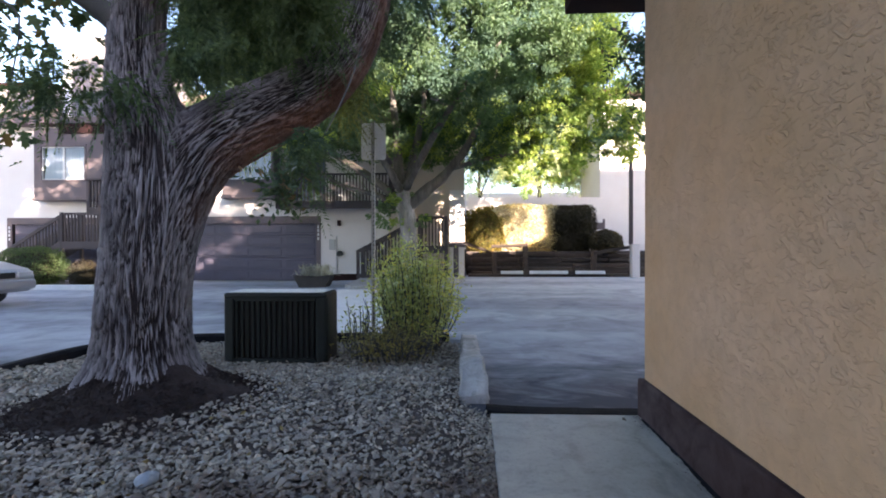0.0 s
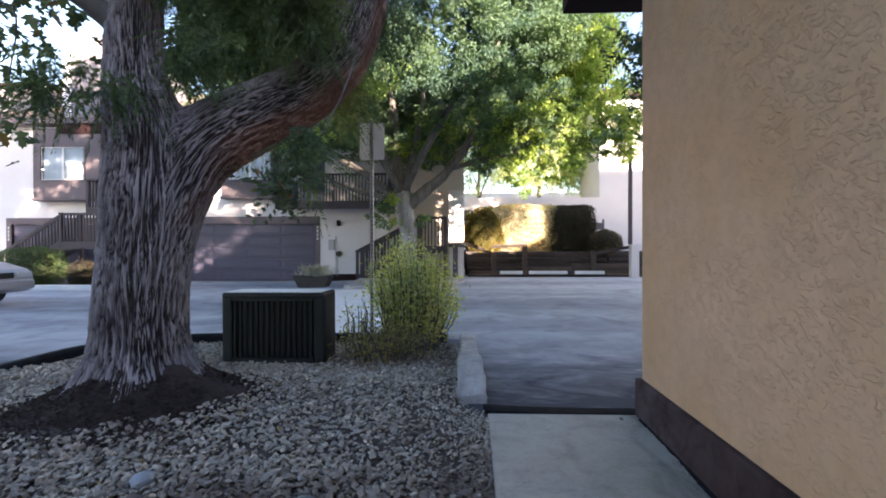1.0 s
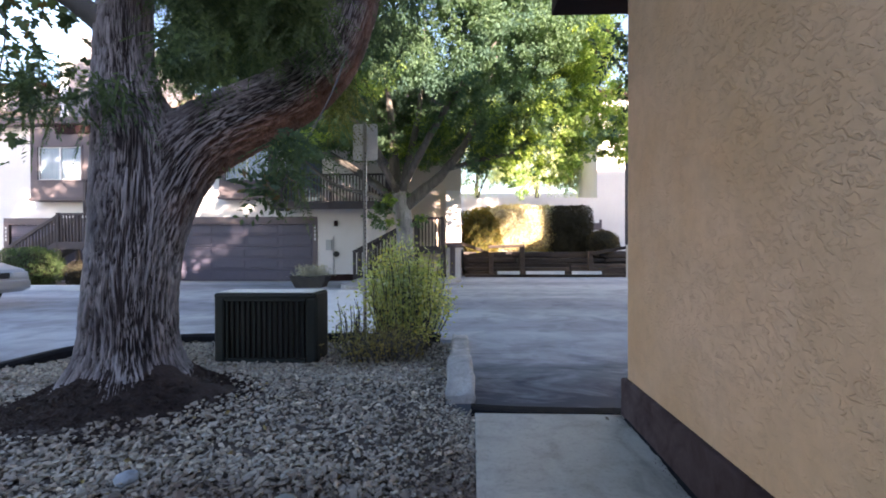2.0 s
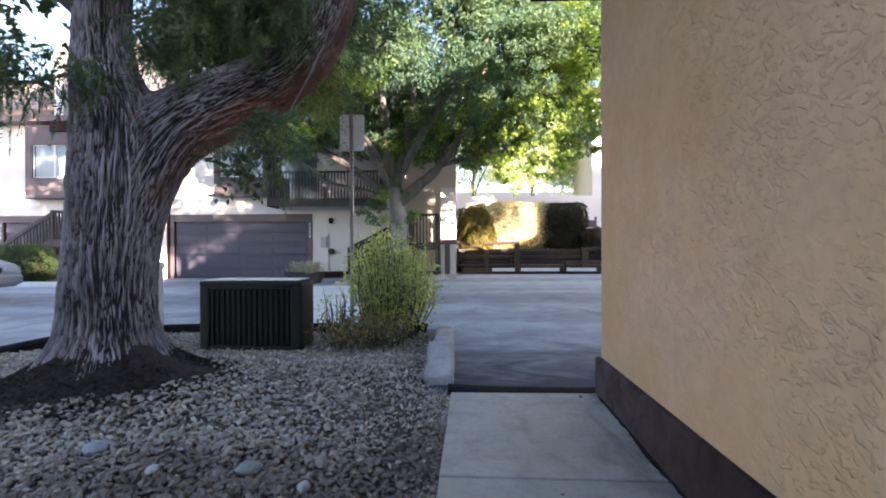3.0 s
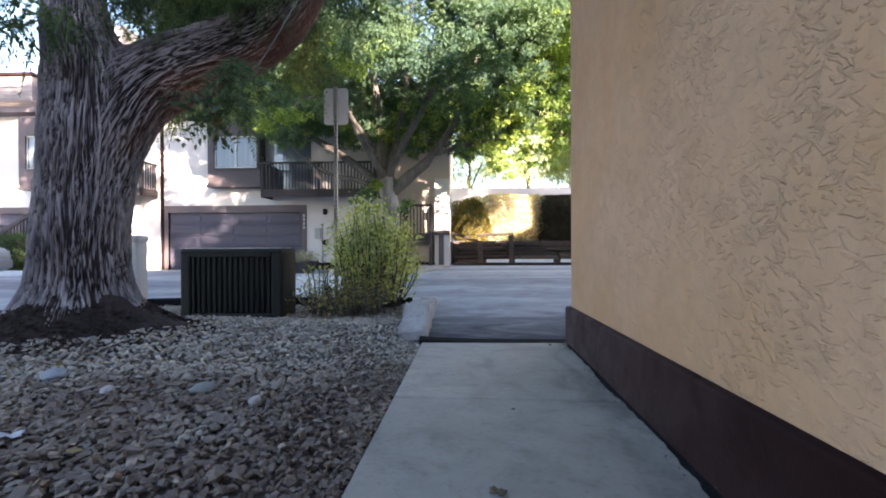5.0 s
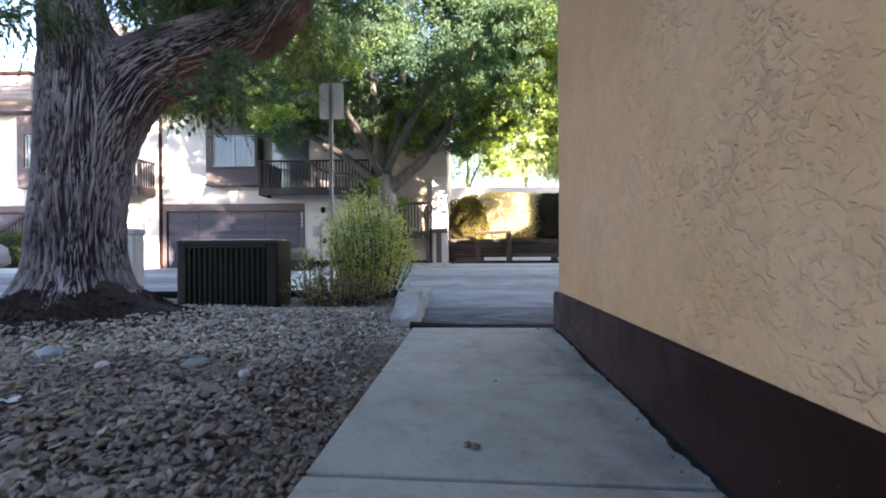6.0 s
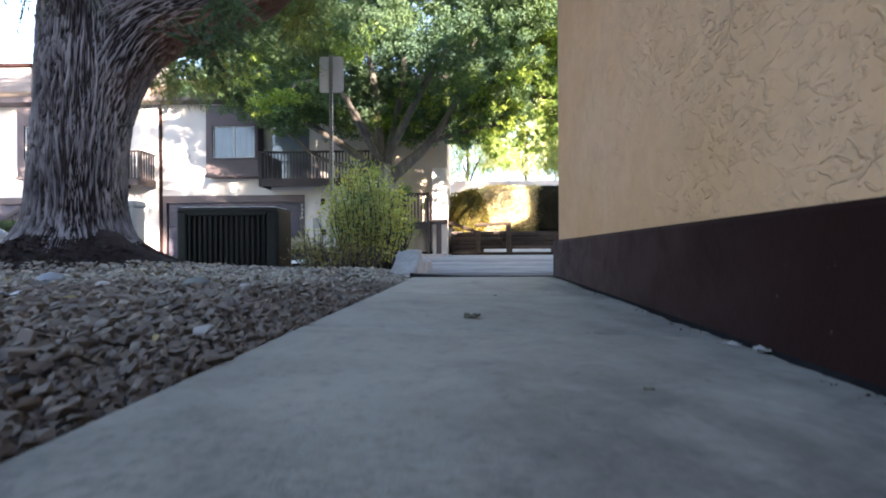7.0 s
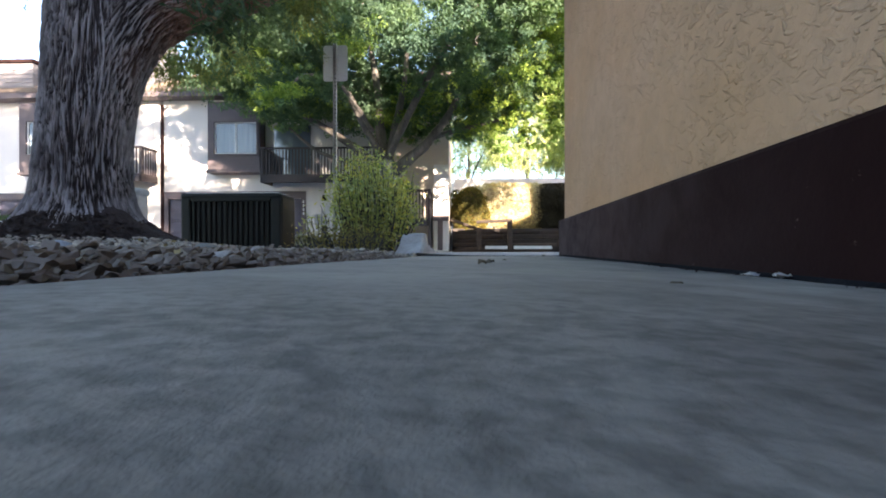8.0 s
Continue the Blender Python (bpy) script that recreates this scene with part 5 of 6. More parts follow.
house_left()


# ---- planting by the terrace ----
def dome_bush(name, centre, radii, leaves, leaf, mat, label, seed, flat=0.0, cat="shrub", lumps=0.20, inner=None):
    """A clipped dome: leaves in a ragged shell round a leafy inside, on short stems."""
    rng = np.random.default_rng(seed)
    ob = thing(name, (centre[0], centre[1], centre[2] - radii[2]), label, cat)
    d = rng.normal(size=(leaves, 3))
    d /= np.linalg.norm(d, axis=1)[:, None]
    if flat:
        d /= (np.abs(d) ** (2 / (1 - flat))).sum(1)[:, None] ** ((1 - flat) / 2)
    lump = np.array([lumps * noise.noise(Vector(q) * 2.2 + Vector((seed, 0, 0))) + 0.05 * noise.noise(Vector(q) * 7) for q in d])
    r = rng.uniform(0, 1, leaves) ** (0.22 if inner is None else 0.10) * (1 + lump)
    c = np.asarray(centre) + d * r[:, None] * np.asarray(radii)
    part("leaves", leaf_cloud("leaves", c, rng.uniform(0.7, 1.4, leaves) * leaf, rng, 0.5, 0.0, d * 0.8), mat, ob)
    core = bmesh.new()
    bmesh.ops.create_icosphere(core, subdivisions=4, radius=1.0)
    for v in core.verts:
        q = v.co.copy()
        if flat:
            q /= sum(abs(a) ** (2 / (1 - flat)) for a in q) ** ((1 - flat) / 2)
        k = (0.66 if inner is None else 0.84) + 0.06 * noise.noise(v.co * 2.6 + Vector((seed, 0, 0))) + 0.12 * noise.noise(v.co * 6)
        v.co = Vector(centre) + Vector((q.x * radii[0], q.y * radii[1], q.z * radii[2])) * k
    part("inside", core, inner or THICKET, ob, "twiggy inside")
    datas = []
    for k in range(7):
        a = 2 * math.pi * k / 7
        datas.append(tube_data(curve_path([(centre[0] + 0.06 * math.cos(a), centre[1] + 0.06 * math.sin(a), centre[2] - radii[2] - 0.04), tuple(np.asarray(centre) + np.asarray(radii) * (0.5 * math.cos(a), 0.5 * math.sin(a), 0.2))], 6), lerp_list([0.03, 0.012], 6), 6))
    part("stem", joined(datas, "stem"), TWIG, ob, kind="stuff")
    return ob


dome_bush("clipped_bush", (-12.05, 14.5, 0.55), (1.02, 0.85, 0.74), 15000, 0.045, CLIPPED_LEAF, "rounded clipped green bush behind the kerb", 31)
dome_bush("low_bush", (-10.55, 14.6, 0.36), (0.42, 0.4, 0.48), 2600, 0.05, SHADED_LEAF, "small brownish twiggy bush behind the kerb", 32)
solid("kerb_left", box(-16, -9.35, 13.75, 13.9, ROAD_Z - 0.05, 0.10, 0.02), GUTTER, "pale concrete kerb in front of the bushes", "kerb", kind="structure", y=14)
solid("ground_planting_left", boxes((-16, -9.4, 13.9, 16.4, ROAD_Z - 0.05, 0.03)), DIRT, "bare soil behind the kerb", "ground", kind="structure", y=15)
solid("kerb_tree", slab([(-1.9, 13.6), (0.1, 13.6), (0.9, 14.6), (1.25, 16.2), (1.25, 17.6), (-2.4, 16.9), (-2.3, 14.2)], ROAD_Z - 0.05, 0.05), KERB_MAT, "concrete-edged planting island round the tree", "kerb", kind="structure", y=15, x=-1)
solid("driveway_apron", slab([(-9.8, 17.0), (-3.6, 17.0), (-3.6, 18.1), (-9.8, 18.1)], ROAD_Z - 0.05, ROAD_Z + 0.006), CONCRETE, "concrete apron in front of the garage", "pavement", kind="structure", y=18)


def gutter_pan():
    """A shallow concrete gutter running down the court, laid on the asphalt's fall."""
    bm = bmesh.new()
    rows = []
    for y, x0, x1 in ((6.72, -0.95, 0.35), (9.0, -1.6, 0.05), (11.3, -2.25, -0.25), (13.6, -2.9, -0.55)):
        rows.append([bm.verts.new((x, y, ROAD_Z + dz - fall(y, x))) for x, dz in ((x0, -0.05), (x0 + 0.01, 0.022), ((x0 + x1) / 2, 0.014), (x1 - 0.01, 0.022), (x1, -0.05))])
    for p, q in zip(rows, rows[1:]):
        for k in range(4):
            bm.faces.new((p[k], p[k + 1], q[k + 1], q[k]))
    return bm


solid("pavement_gutter", gutter_pan(), GUTTER, "pale concrete gutter pan across the court", "pavement", kind="structure")


def planter():
    ob = thing("planter_box", (-3.45, 15.0, ROAD_Z), "low dark planter tub with pale grassy plants", "planter")
    part("tub", prism([(-3.85, ROAD_Z), (-3.05, ROAD_Z), (-2.88, 0.3), (-2.95, 0.33), (-3.4, 0.26), (-3.98, 0.33), (-4.03, 0.3)], 14.72, 15.3), TUB, ob)
    rng = np.random.default_rng(41)
    n = 900
    c = np.stack([rng.normal(-3.4, 0.24, n), rng.uniform(14.8, 15.25, n), 0.32 + 0.30 * rng.uniform(0, 1, n) ** 2], 1)
    part("grass", leaf_cloud("grass", c, rng.uniform(0.1, 0.28, n), rng, 0.12, -0.8), PALE_GRASS, ob, "thin pale grassy plants", kind="stuff")


planter()


def leafy_boughs(name, rng, bunches, per, leaf):
    """Bunches of leaves: each a handful of tufts round the tip of a twig, leaves turned outwards and down."""
    cs, ds, ls = [], [], []
    for c, r in bunches:
        tufts = rng.normal(size=(9, 3)) * (0.55 * r, 0.55 * r, 0.36 * r)
        n = int(per * (r / 0.5) ** 1.6)
        pick = tufts[rng.integers(9, size=n)]
        d = rng.normal(size=(n, 3))
        d /= np.linalg.norm(d, axis=1)[:, None]
        q = pick + d * (0.42 * r * rng.uniform(0.2, 1, n) ** 0.5)[:, None] * (1, 1, 0.7)
        cs.append(q + np.asarray(c))
        ds.append(d * 0.7 + (0, 0, -0.25))
        ls.append(rng.uniform(0.65, 1.25, n) * leaf)
    return leaf_cloud(name, np.concatenate(cs), np.concatenate(ls), rng, 0.42, 0.2, np.concatenate(ds), 0.6)


def court_tree():
    at = (-0.52, 15.0, 0.0)
    rng = np.random.default_rng(51)
    ob = thing("tree", at, "broad green shade tree with a pale trunk before the terrace", "tree")
    tr = curve_path([(-0.50, 15, -0.05), (-0.50, 15, 1.2), (-0.54, 15, 1.95), (-0.64, 15, 2.6), (-0.72, 15, 3.1)], 40)
    rr = np.interp([p.z for p in tr], [-0.05, 0.3, 1.2, 2.1, 2.6, 3.1], [0.36, 0.27, 0.245, 0.26, 0.28, 0.18]).tolist()
    part("trunk", bark_tube(tr, rr, 60, "trunk", None, None, 3.0, 0.03), PALE_BARK, ob, "pale grey-brown trunk")
    limbs = (
        ([(-0.60, 15, 2.30), (0.12, 14.9, 2.9), (0.78, 14.8, 3.5), (1.55, 14.6, 4.6), (2.3, 14.4, 6.8)], 0.21),
        ([(-0.66, 15, 2.6), (-0.80, 14.9, 3.7), (-0.9, 14.7, 5.2), (-1.3, 14.5, 7.6)], 0.20),
        ([(-0.70, 15, 2.5), (-1.5, 14.9, 3.15), (-2.4, 14.7, 3.75), (-4.0, 14.3, 4.7), (-5.6, 14.0, 5.7)], 0.16),
        ([(-0.70, 15, 2.4), (-1.5, 15.0, 2.75), (-2.7, 14.9, 3.1), (-3.8, 14.7, 4.0)], 0.11),
        ([(0.78, 14.8, 3.5), (1.7, 14.8, 3.75), (2.9, 14.6, 4.0), (4.3, 14.3, 4.4)], 0.09),
        ([(-0.62, 15, 2.7), (-0.35, 14.9, 3.9), (0.0, 14.6, 5.4), (0.2, 14.2, 7.8)], 0.15),
        ([(-0.70, 14.9, 2.8), (-1.3, 14.0, 4.0), (-1.9, 13.0, 5.4), (-2.6, 12.0, 6.6)], 0.13),
        ([(-0.95, 14.3, 3.6), (-1.5, 12.6, 4.4), (-1.9, 11.2, 4.1), (-2.0, 10.2, 3.4)], 0.07),
        ([(-0.6, 14.9, 2.9), (0.4, 13.9, 4.4), (1.4, 12.9, 5.6), (2.4, 12.2, 6.5)], 0.13),
    )
    for pts, r in limbs:
        cp, r = curve_path(pts, 22), r * 0.95
        part("limb", joined([tube_data(cp, lerp_list([r, r * 0.8, r * 0.55, r * 0.2], 22), 12, 0.2)], "limb"), LIMB_BARK, ob)
    green, tips = [], []
    while len(green) < 1000:
        d = rng.normal(size=3)
        d /= np.linalg.norm(d)
        p = np.array((-0.75, 14.6, 7.1)) + d * rng.uniform(0.3, 1) ** 0.4 * np.array((6.5, 4.2, 4.0))
        low = 4.05 + 0.5 * noise.noise((p[0] * 0.5, p[1] * 0.5, 3.0)) + 0.15 * max(0, -p[0] - 1.5)
        if p[2] < low or (abs(p[0] + 0.3) < 1.2 and p[2] < 4.7 and p[1] < 14.5):
            continue
        if noise.noise((p[0] * 0.6, p[1] * 0.6, p[2] * 0.8)) < -0.20:
            continue
        # clusters to the right and low down get the painted sunlit leaves
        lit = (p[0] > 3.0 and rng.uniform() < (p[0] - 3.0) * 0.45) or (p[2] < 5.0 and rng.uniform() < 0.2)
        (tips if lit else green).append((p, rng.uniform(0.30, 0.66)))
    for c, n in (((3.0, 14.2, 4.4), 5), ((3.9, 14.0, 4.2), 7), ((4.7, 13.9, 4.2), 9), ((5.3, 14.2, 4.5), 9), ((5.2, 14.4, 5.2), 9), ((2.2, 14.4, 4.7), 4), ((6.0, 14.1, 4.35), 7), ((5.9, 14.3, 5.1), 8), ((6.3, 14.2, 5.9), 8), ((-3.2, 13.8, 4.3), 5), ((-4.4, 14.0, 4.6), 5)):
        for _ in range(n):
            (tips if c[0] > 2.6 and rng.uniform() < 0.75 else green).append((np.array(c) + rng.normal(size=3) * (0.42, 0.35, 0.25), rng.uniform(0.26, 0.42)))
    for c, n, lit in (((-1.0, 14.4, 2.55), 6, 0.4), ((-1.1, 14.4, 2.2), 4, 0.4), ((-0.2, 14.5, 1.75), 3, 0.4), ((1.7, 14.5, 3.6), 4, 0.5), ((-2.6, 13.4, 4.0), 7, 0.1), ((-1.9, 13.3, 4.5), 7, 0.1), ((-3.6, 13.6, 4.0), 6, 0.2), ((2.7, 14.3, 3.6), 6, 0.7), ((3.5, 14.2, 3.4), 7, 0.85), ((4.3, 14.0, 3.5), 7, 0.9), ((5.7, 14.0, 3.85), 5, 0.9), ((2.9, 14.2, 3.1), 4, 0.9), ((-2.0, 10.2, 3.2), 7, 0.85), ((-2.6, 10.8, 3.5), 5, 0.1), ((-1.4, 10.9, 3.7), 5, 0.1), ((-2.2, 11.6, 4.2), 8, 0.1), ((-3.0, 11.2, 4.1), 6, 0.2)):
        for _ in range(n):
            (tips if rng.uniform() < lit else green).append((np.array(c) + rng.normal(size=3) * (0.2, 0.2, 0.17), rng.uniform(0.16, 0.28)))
    for _ in range(130):
        green.append((np.array((rng.uniform(-5.0, 4.4), rng.uniform(15.4, 17.6), rng.uniform(6.0, 9.6))), rng.uniform(0.34, 0.6)))
    for _ in range(46):
        green.append((np.array((rng.uniform(-2.6, 1.6), rng.uniform(15.5, 17.0), rng.uniform(4.5, 6.4))), rng.uniform(0.3, 0.5)))
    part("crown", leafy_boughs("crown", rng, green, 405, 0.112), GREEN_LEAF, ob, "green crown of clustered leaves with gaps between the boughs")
    part("lit_sprays", leafy_boughs("lit_sprays", rng, tips, 460, 0.105), SUNLIT_TIP_LEAF, ob, "leaf clusters coloured yellow-green for sunlight", kind="stuff")


def shade_tree():
    """A dark tree beside the near building: only the edge of its crown shows under the eave."""
    rng = np.random.default_rng(57)
    ob = thing("tree", (7.4, 9.3, 0.0), "dark-leaved tree beside the near building", "tree")
    part("trunk", joined([tube_data(curve_path([(7.4, 9.3, -0.1), (7.35, 9.3, 2.0), (7.2, 9.2, 4.2), (7.1, 9.2, 6.5)], 20), lerp_list([0.3, 0.22, 0.17, 0.06], 20), 12, 0.2)]
         + [tube_data(curve_path([(7.25, 9.2, 3.6), (7.2 + 1.1 * c, 9.2 + 1.1 * s, 4.9), (7.2 + 2.3 * c, 9.2 + 2.0 * s, 5.9)], 12), lerp_list([0.11, 0.07, 0.02], 12), 8, 0.2) for c, s in ((1, 0.2), (-1, 0.1), (0.1, 1), (-0.2, -1))], "trunk"), TWIG, ob)
    # main crown is unseen, added to dapple the court tree; the last clump shows
    st = []
    while len(st) < 800:
        d = rng.normal(size=3)
        d *= rng.uniform(0.2, 1) ** 0.45 / np.linalg.norm(d)
        p = np.array((8.3, 9.2, 7.0)) + d * (2.5, 2.4, 2.7)
        if noise.noise((p[0] * 0.8, p[1] * 0.8, p[2] * 0.9)) > -0.1:
            st.append(p)
    st += [np.array((4.55, 9.0, 4.75)) + rng.normal(size=3) * (0.35, 0.3, 0.38) for _ in range(110)]
    part("bough", tube(curve_path([(7.2, 9.2, 4.2), (6.2, 9.1, 4.9), (5.2, 9.0, 5.1), (4.4, 9.0, 4.9)], 14), lerp_list([0.09, 0.06, 0.04, 0.015], 14), "bough", 8, 0.2), TWIG, ob)
    part("crown", sprays(rng, st, rng.uniform(0.4, 0.8, len(st)), 9, 0.15, 0.34, "crown", 0.8), BROAD_LEAF, ob, "dark brownish-green crown")


shade_tree()
court_tree()


def far_tree(x, y, h, rx, seed, lean=0.0, low=0.35):
    rng = np.random.default_rng(seed)
    ob = thing("tree", (x, y, 0.9), "sunlit yellow-green young tree beyond the hedge", "tree", "sunlit trees beyond the hedge")
    part("trunk", joined([tube_data(curve_path([(x, y, 0.8), (x + lean * 0.5, y, h * 0.35), (x + lean, y, h * 0.7)], 14), lerp_list([0.17, 0.13, 0.05], 14), 9, 0.2),
                          tube_data(curve_path([(x + lean * 0.4, y, h * 0.40), (x + 0.4, y, h * 0.52), (x + 1.2, y, h * 0.66)], 10), lerp_list([0.07, 0.05, 0.02], 10), 7, 0.2),
                          tube_data(curve_path([(x + lean * 0.4, y, h * 0.43), (x - 0.4, y, h * 0.55), (x - 1.2, y, h * 0.68)], 10), lerp_list([0.06, 0.045, 0.02], 10), 7, 0.2)], "trunk"), TWIG, ob)
    cs = []
    for _ in range(1600):
        d = rng.normal(size=3)
        d *= rng.uniform(0.3, 1) ** 0.4 / np.linalg.norm(d)
        p = (x + lean + d[0] * rx, y + d[1] * rx, h * (0.5 + low * 0.5) + d[2] * h * (0.5 - low * 0.4))
        if noise.noise((p[0] * 0.7, p[1] * 0.7, p[2] * 0.8)) > -0.2:
            cs.append(p)
    part("crown", sprays(rng, cs, rng.uniform(0.5, 1.0, len(cs)), 12, 0.16, 0.40, "crown", 0.9), YELLOW_LEAF, ob)


far_tree(5.5, 27.0, 10.0, 3.2, 61, 0.1, 0.50)
far_tree(2.4, 31.0, 10.5, 3.0, 62, -0.1, 0.52)
far_tree(8.9, 27.6, 9.8, 3.0, 63, 0.0, 0.46)

# ---- the end of the court ----
solid("ground_terrace", slab([(1.35, 19.9), (9.5, 19.9), (30, 19.9), (30, 60), (-30, 60), (1.35, 26)], ROAD_Z - 0.05, 0.92), DIRT, "raised planted ground behind the timber wall", "ground", kind="structure", y=20, x=5)


def timber_wall():
    ob = thing("timber_retaining_wall", (4.2, 19.6, ROAD_Z), "weathered brown timber sleepers stacked as a low stepped wall", "retaining wall")
    rng = np.random.default_rng(71)
    for k, (y, z) in enumerate(((18.62, -0.10), (18.95, 0.0), (19.05, 0.14), (19.35, 0.30), (19.45, 0.49), (19.85, 0.68))):
        x = 1.35 + rng.uniform(0, 0.2)
        while x < 8.6:
            ln = min(rng.uniform(1.6, 2.6), 8.8 - x)
            part("sleeper", box(x, x + ln - 0.015, y + rng.uniform(-0.06, 0.06), y + 0.5, z + rng.uniform(-0.02, 0.012), z + 0.18 + rng.uniform(-0.03, 0.0), 0.025), WOOD_DARK, ob)
            x += ln


timber_wall()


def rail_fence():
    ob = thing("rail_fence", (3.0, 18.9, ROAD_Z), "low weathered timber rail with stout posts before the sleepers", "fence")
    for x, h in ((2.42, 0.9), (3.62, 1.22), (6.25, 0.95)):
        part("post", box(x - 0.09, x + 0.09, 18.7, 18.88, ROAD_Z, h, 0.015), WOOD_DARK, ob)
    for a, b in (((1.3, 18.95, 1.25), (2.45, 18.95, 0.83)), ((2.3, 18.68, 1.12), (3.7, 18.68, 1.18)), ((6.2, 18.66, 0.85), (7.6, 18.66, 1.1))):
        part("rail", bar(a, b, 0.07, 0.12), WOOD_DARK, ob)


rail_fence()


def wheel_stop(x0, x1):
    bm = prism([(0, 0), (0.16, 0), (0.13, 0.12), (0.03, 0.12)], 0, x1 - x0)
    bmesh.ops.transform(bm, matrix=Matrix.Translation((x0, 18.66, 0.068)) @ pose(0, 0, 0, 0, 0, -90), verts=bm.verts)
    solid("wheel_stop", bm, GUTTER, "pale concrete wheel stop at the end of the court", "wheel stop", "wheel stops", y=18.5, x=4)


wheel_stop(2.65, 3.5)
wheel_stop(3.75, 5.2)
wheel_stop(5.5, 6.6)
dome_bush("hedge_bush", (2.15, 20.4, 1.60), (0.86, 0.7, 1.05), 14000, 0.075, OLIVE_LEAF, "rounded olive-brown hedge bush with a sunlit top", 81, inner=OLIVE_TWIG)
dome_bush("hedge_bush", (3.95, 20.9, 1.88), (1.55, 0.8, 1.05), 24000, 0.075, SUNLIT_HEDGE_LEAF, "broad flat-topped hedge, coloured pale yellow for full sun", 82, 0.6, lumps=0.10, inner=SUNLIT_HEDGE_TWIG)
dome_bush("hedge_bush", (5.85, 20.75, 1.82), (0.95, 0.8, 1.05), 20000, 0.06, SHADED_LEAF, "square-clipped hedge bush, coloured dark brown for shade", 83, 0.7, lumps=0.04, inner=THICKET)
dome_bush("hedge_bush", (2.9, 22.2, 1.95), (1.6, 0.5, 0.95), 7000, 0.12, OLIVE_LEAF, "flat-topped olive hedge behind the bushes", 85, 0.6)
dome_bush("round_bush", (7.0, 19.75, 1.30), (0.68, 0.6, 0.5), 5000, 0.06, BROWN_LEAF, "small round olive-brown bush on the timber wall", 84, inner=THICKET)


def bench_back():
    ob = thing("bench", (7.0, 21.0, 0.92), "brown timber bench end beside the hedge", "bench")
    part("frame", boxes((6.75, 6.83, 20.9, 20.98, 0.92, 2.25), (7.25, 7.33, 20.9, 20.98, 0.92, 2.3), (6.83, 7.25, 20.9, 20.98, 1.85, 2.15)), TRIM_BROWN, ob)


bench_back()


def far_block():
    h = thing("far_house", (14, 26, 0), "pale stucco building beyond the court", "house")
    part("wall", boxes((7.75, 20, 23.0, 26.5, -0.1, 8.2)), PALE_STUCCO, h)
    part("corner_post", boxes((7.44, 7.56, 18.3, 18.42, 1.2, 5.4)), RAIL_BROWN, h)
    part("post_base", boxes((7.50, 7.80, 18.25, 18.5, -0.1, 1.2), bevel=0.02), PALE_STUCCO, h)
    part("roof", boxes((7.4, 20.4, 22.5, 27.0, 8.2, 8.45)), BROWN_PAINT, h)


far_block()
solid("wall_garden", boxes((1.4, 7.74, 22.9, 23.1, 0.8, 3.42)), PALE_STUCCO, "low pale stucco garden wall behind the hedge", "wall", kind="structure")
solid("wall_far", boxes((-6, 40, 38, 38.3, -0.1, 5.4)), PALE_STUCCO, "pale sunlit garden wall in the distance", "wall", kind="structure")


# ---- the parked car ----
def parked_car():
    """The nose of a silver saloon standing at the kerb; x is its length, nose at +x."""
    X, Y0, Y1 = -8.06, 8.7, 10.4
    car = thing("car", (X - 2.2, (Y0 + Y1) / 2, ROAD_Z), "silver saloon car parked facing the bed", "car")
    side = [(X - 4.5, 0.25), (X - 4.5, 0.85), (X - 3.7, 0.93), (X - 3.0, 1.35), (X - 1.9, 1.38), (X - 1.15, 0.93), (X - 0.55, 0.82), (X - 0.12, 0.70), (X, 0.56), (X, 0.30), (X - 0.12, 0.22), (X - 0.55, 0.22), (X - 0.62, 0.42), (X - 0.78, 0.55), (X - 1.02, 0.55), (X - 1.18, 0.42), (X - 1.25, 0.2), (X - 3.3, 0.2), (X - 3.4, 0.5), (X - 3.65, 0.55), (X - 3.9, 0.5), (X - 4.0, 0.22)]
    bm = prism(side, Y0, Y1)
    bmesh.ops.bevel(bm, geom=[e for e in bm.edges if abs(e.verts[0].co.y - e.verts[1].co.y) < 1e-4], offset=0.05, segments=3, affect="EDGES", profile=0.5)
    part("body", bm, SILVER, car)
    part("bumper", box(X - 0.18, X + 0.06, Y0 + 0.02, Y1 - 0.02, 0.28, 0.48, 0.05, 3), SILVER, car)
    part("grille", box(X - 0.03, X + 0.012, Y0 + 0.45, Y1 - 0.45, 0.52, 0.64, 0.01), BLACK_STEEL, car)
    for y in (Y0 + 0.04, Y1 - 0.40):
        part("headlight", box(X - 0.22, X + 0.008, y, y + 0.36, 0.52, 0.655, 0.03, 2), LAMP_GLASS, car)
    part("windscreen", prism([(X - 1.85, 1.34), (X - 1.22, 0.96), (X - 1.18, 0.97), (X - 1.80, 1.365)], Y0 + 0.15, Y1 - 0.15), GLASS, car)
    for x in (X - 0.9, X - 3.65):
        for y in (Y0 + 0.09, Y1 - 0.09):
            bm = bmesh.new()
            bmesh.ops.create_cone(bm, cap_ends=True, segments=28, radius1=0.31, radius2=0.31, depth=0.2, matrix=pose(x, y, 0.26, 90))
            bmesh.ops.bevel(bm, geom=[e for e in bm.edges if len(e.link_faces) == 2 and any(len(f.verts) > 4 for f in e.link_faces)], offset=0.03, segments=2, affect="EDGES")
            wheel = part("wheel", bm, RUBBER, car)
            bm = bmesh.new()
            bmesh.ops.create_cone(bm, cap_ends=True, segments=20, radius1=0.19, radius2=0.15, depth=0.215, matrix=pose(x, y, 0.26, 90))
            part("rim", bm, POST_STEEL, wheel)


parked_car()


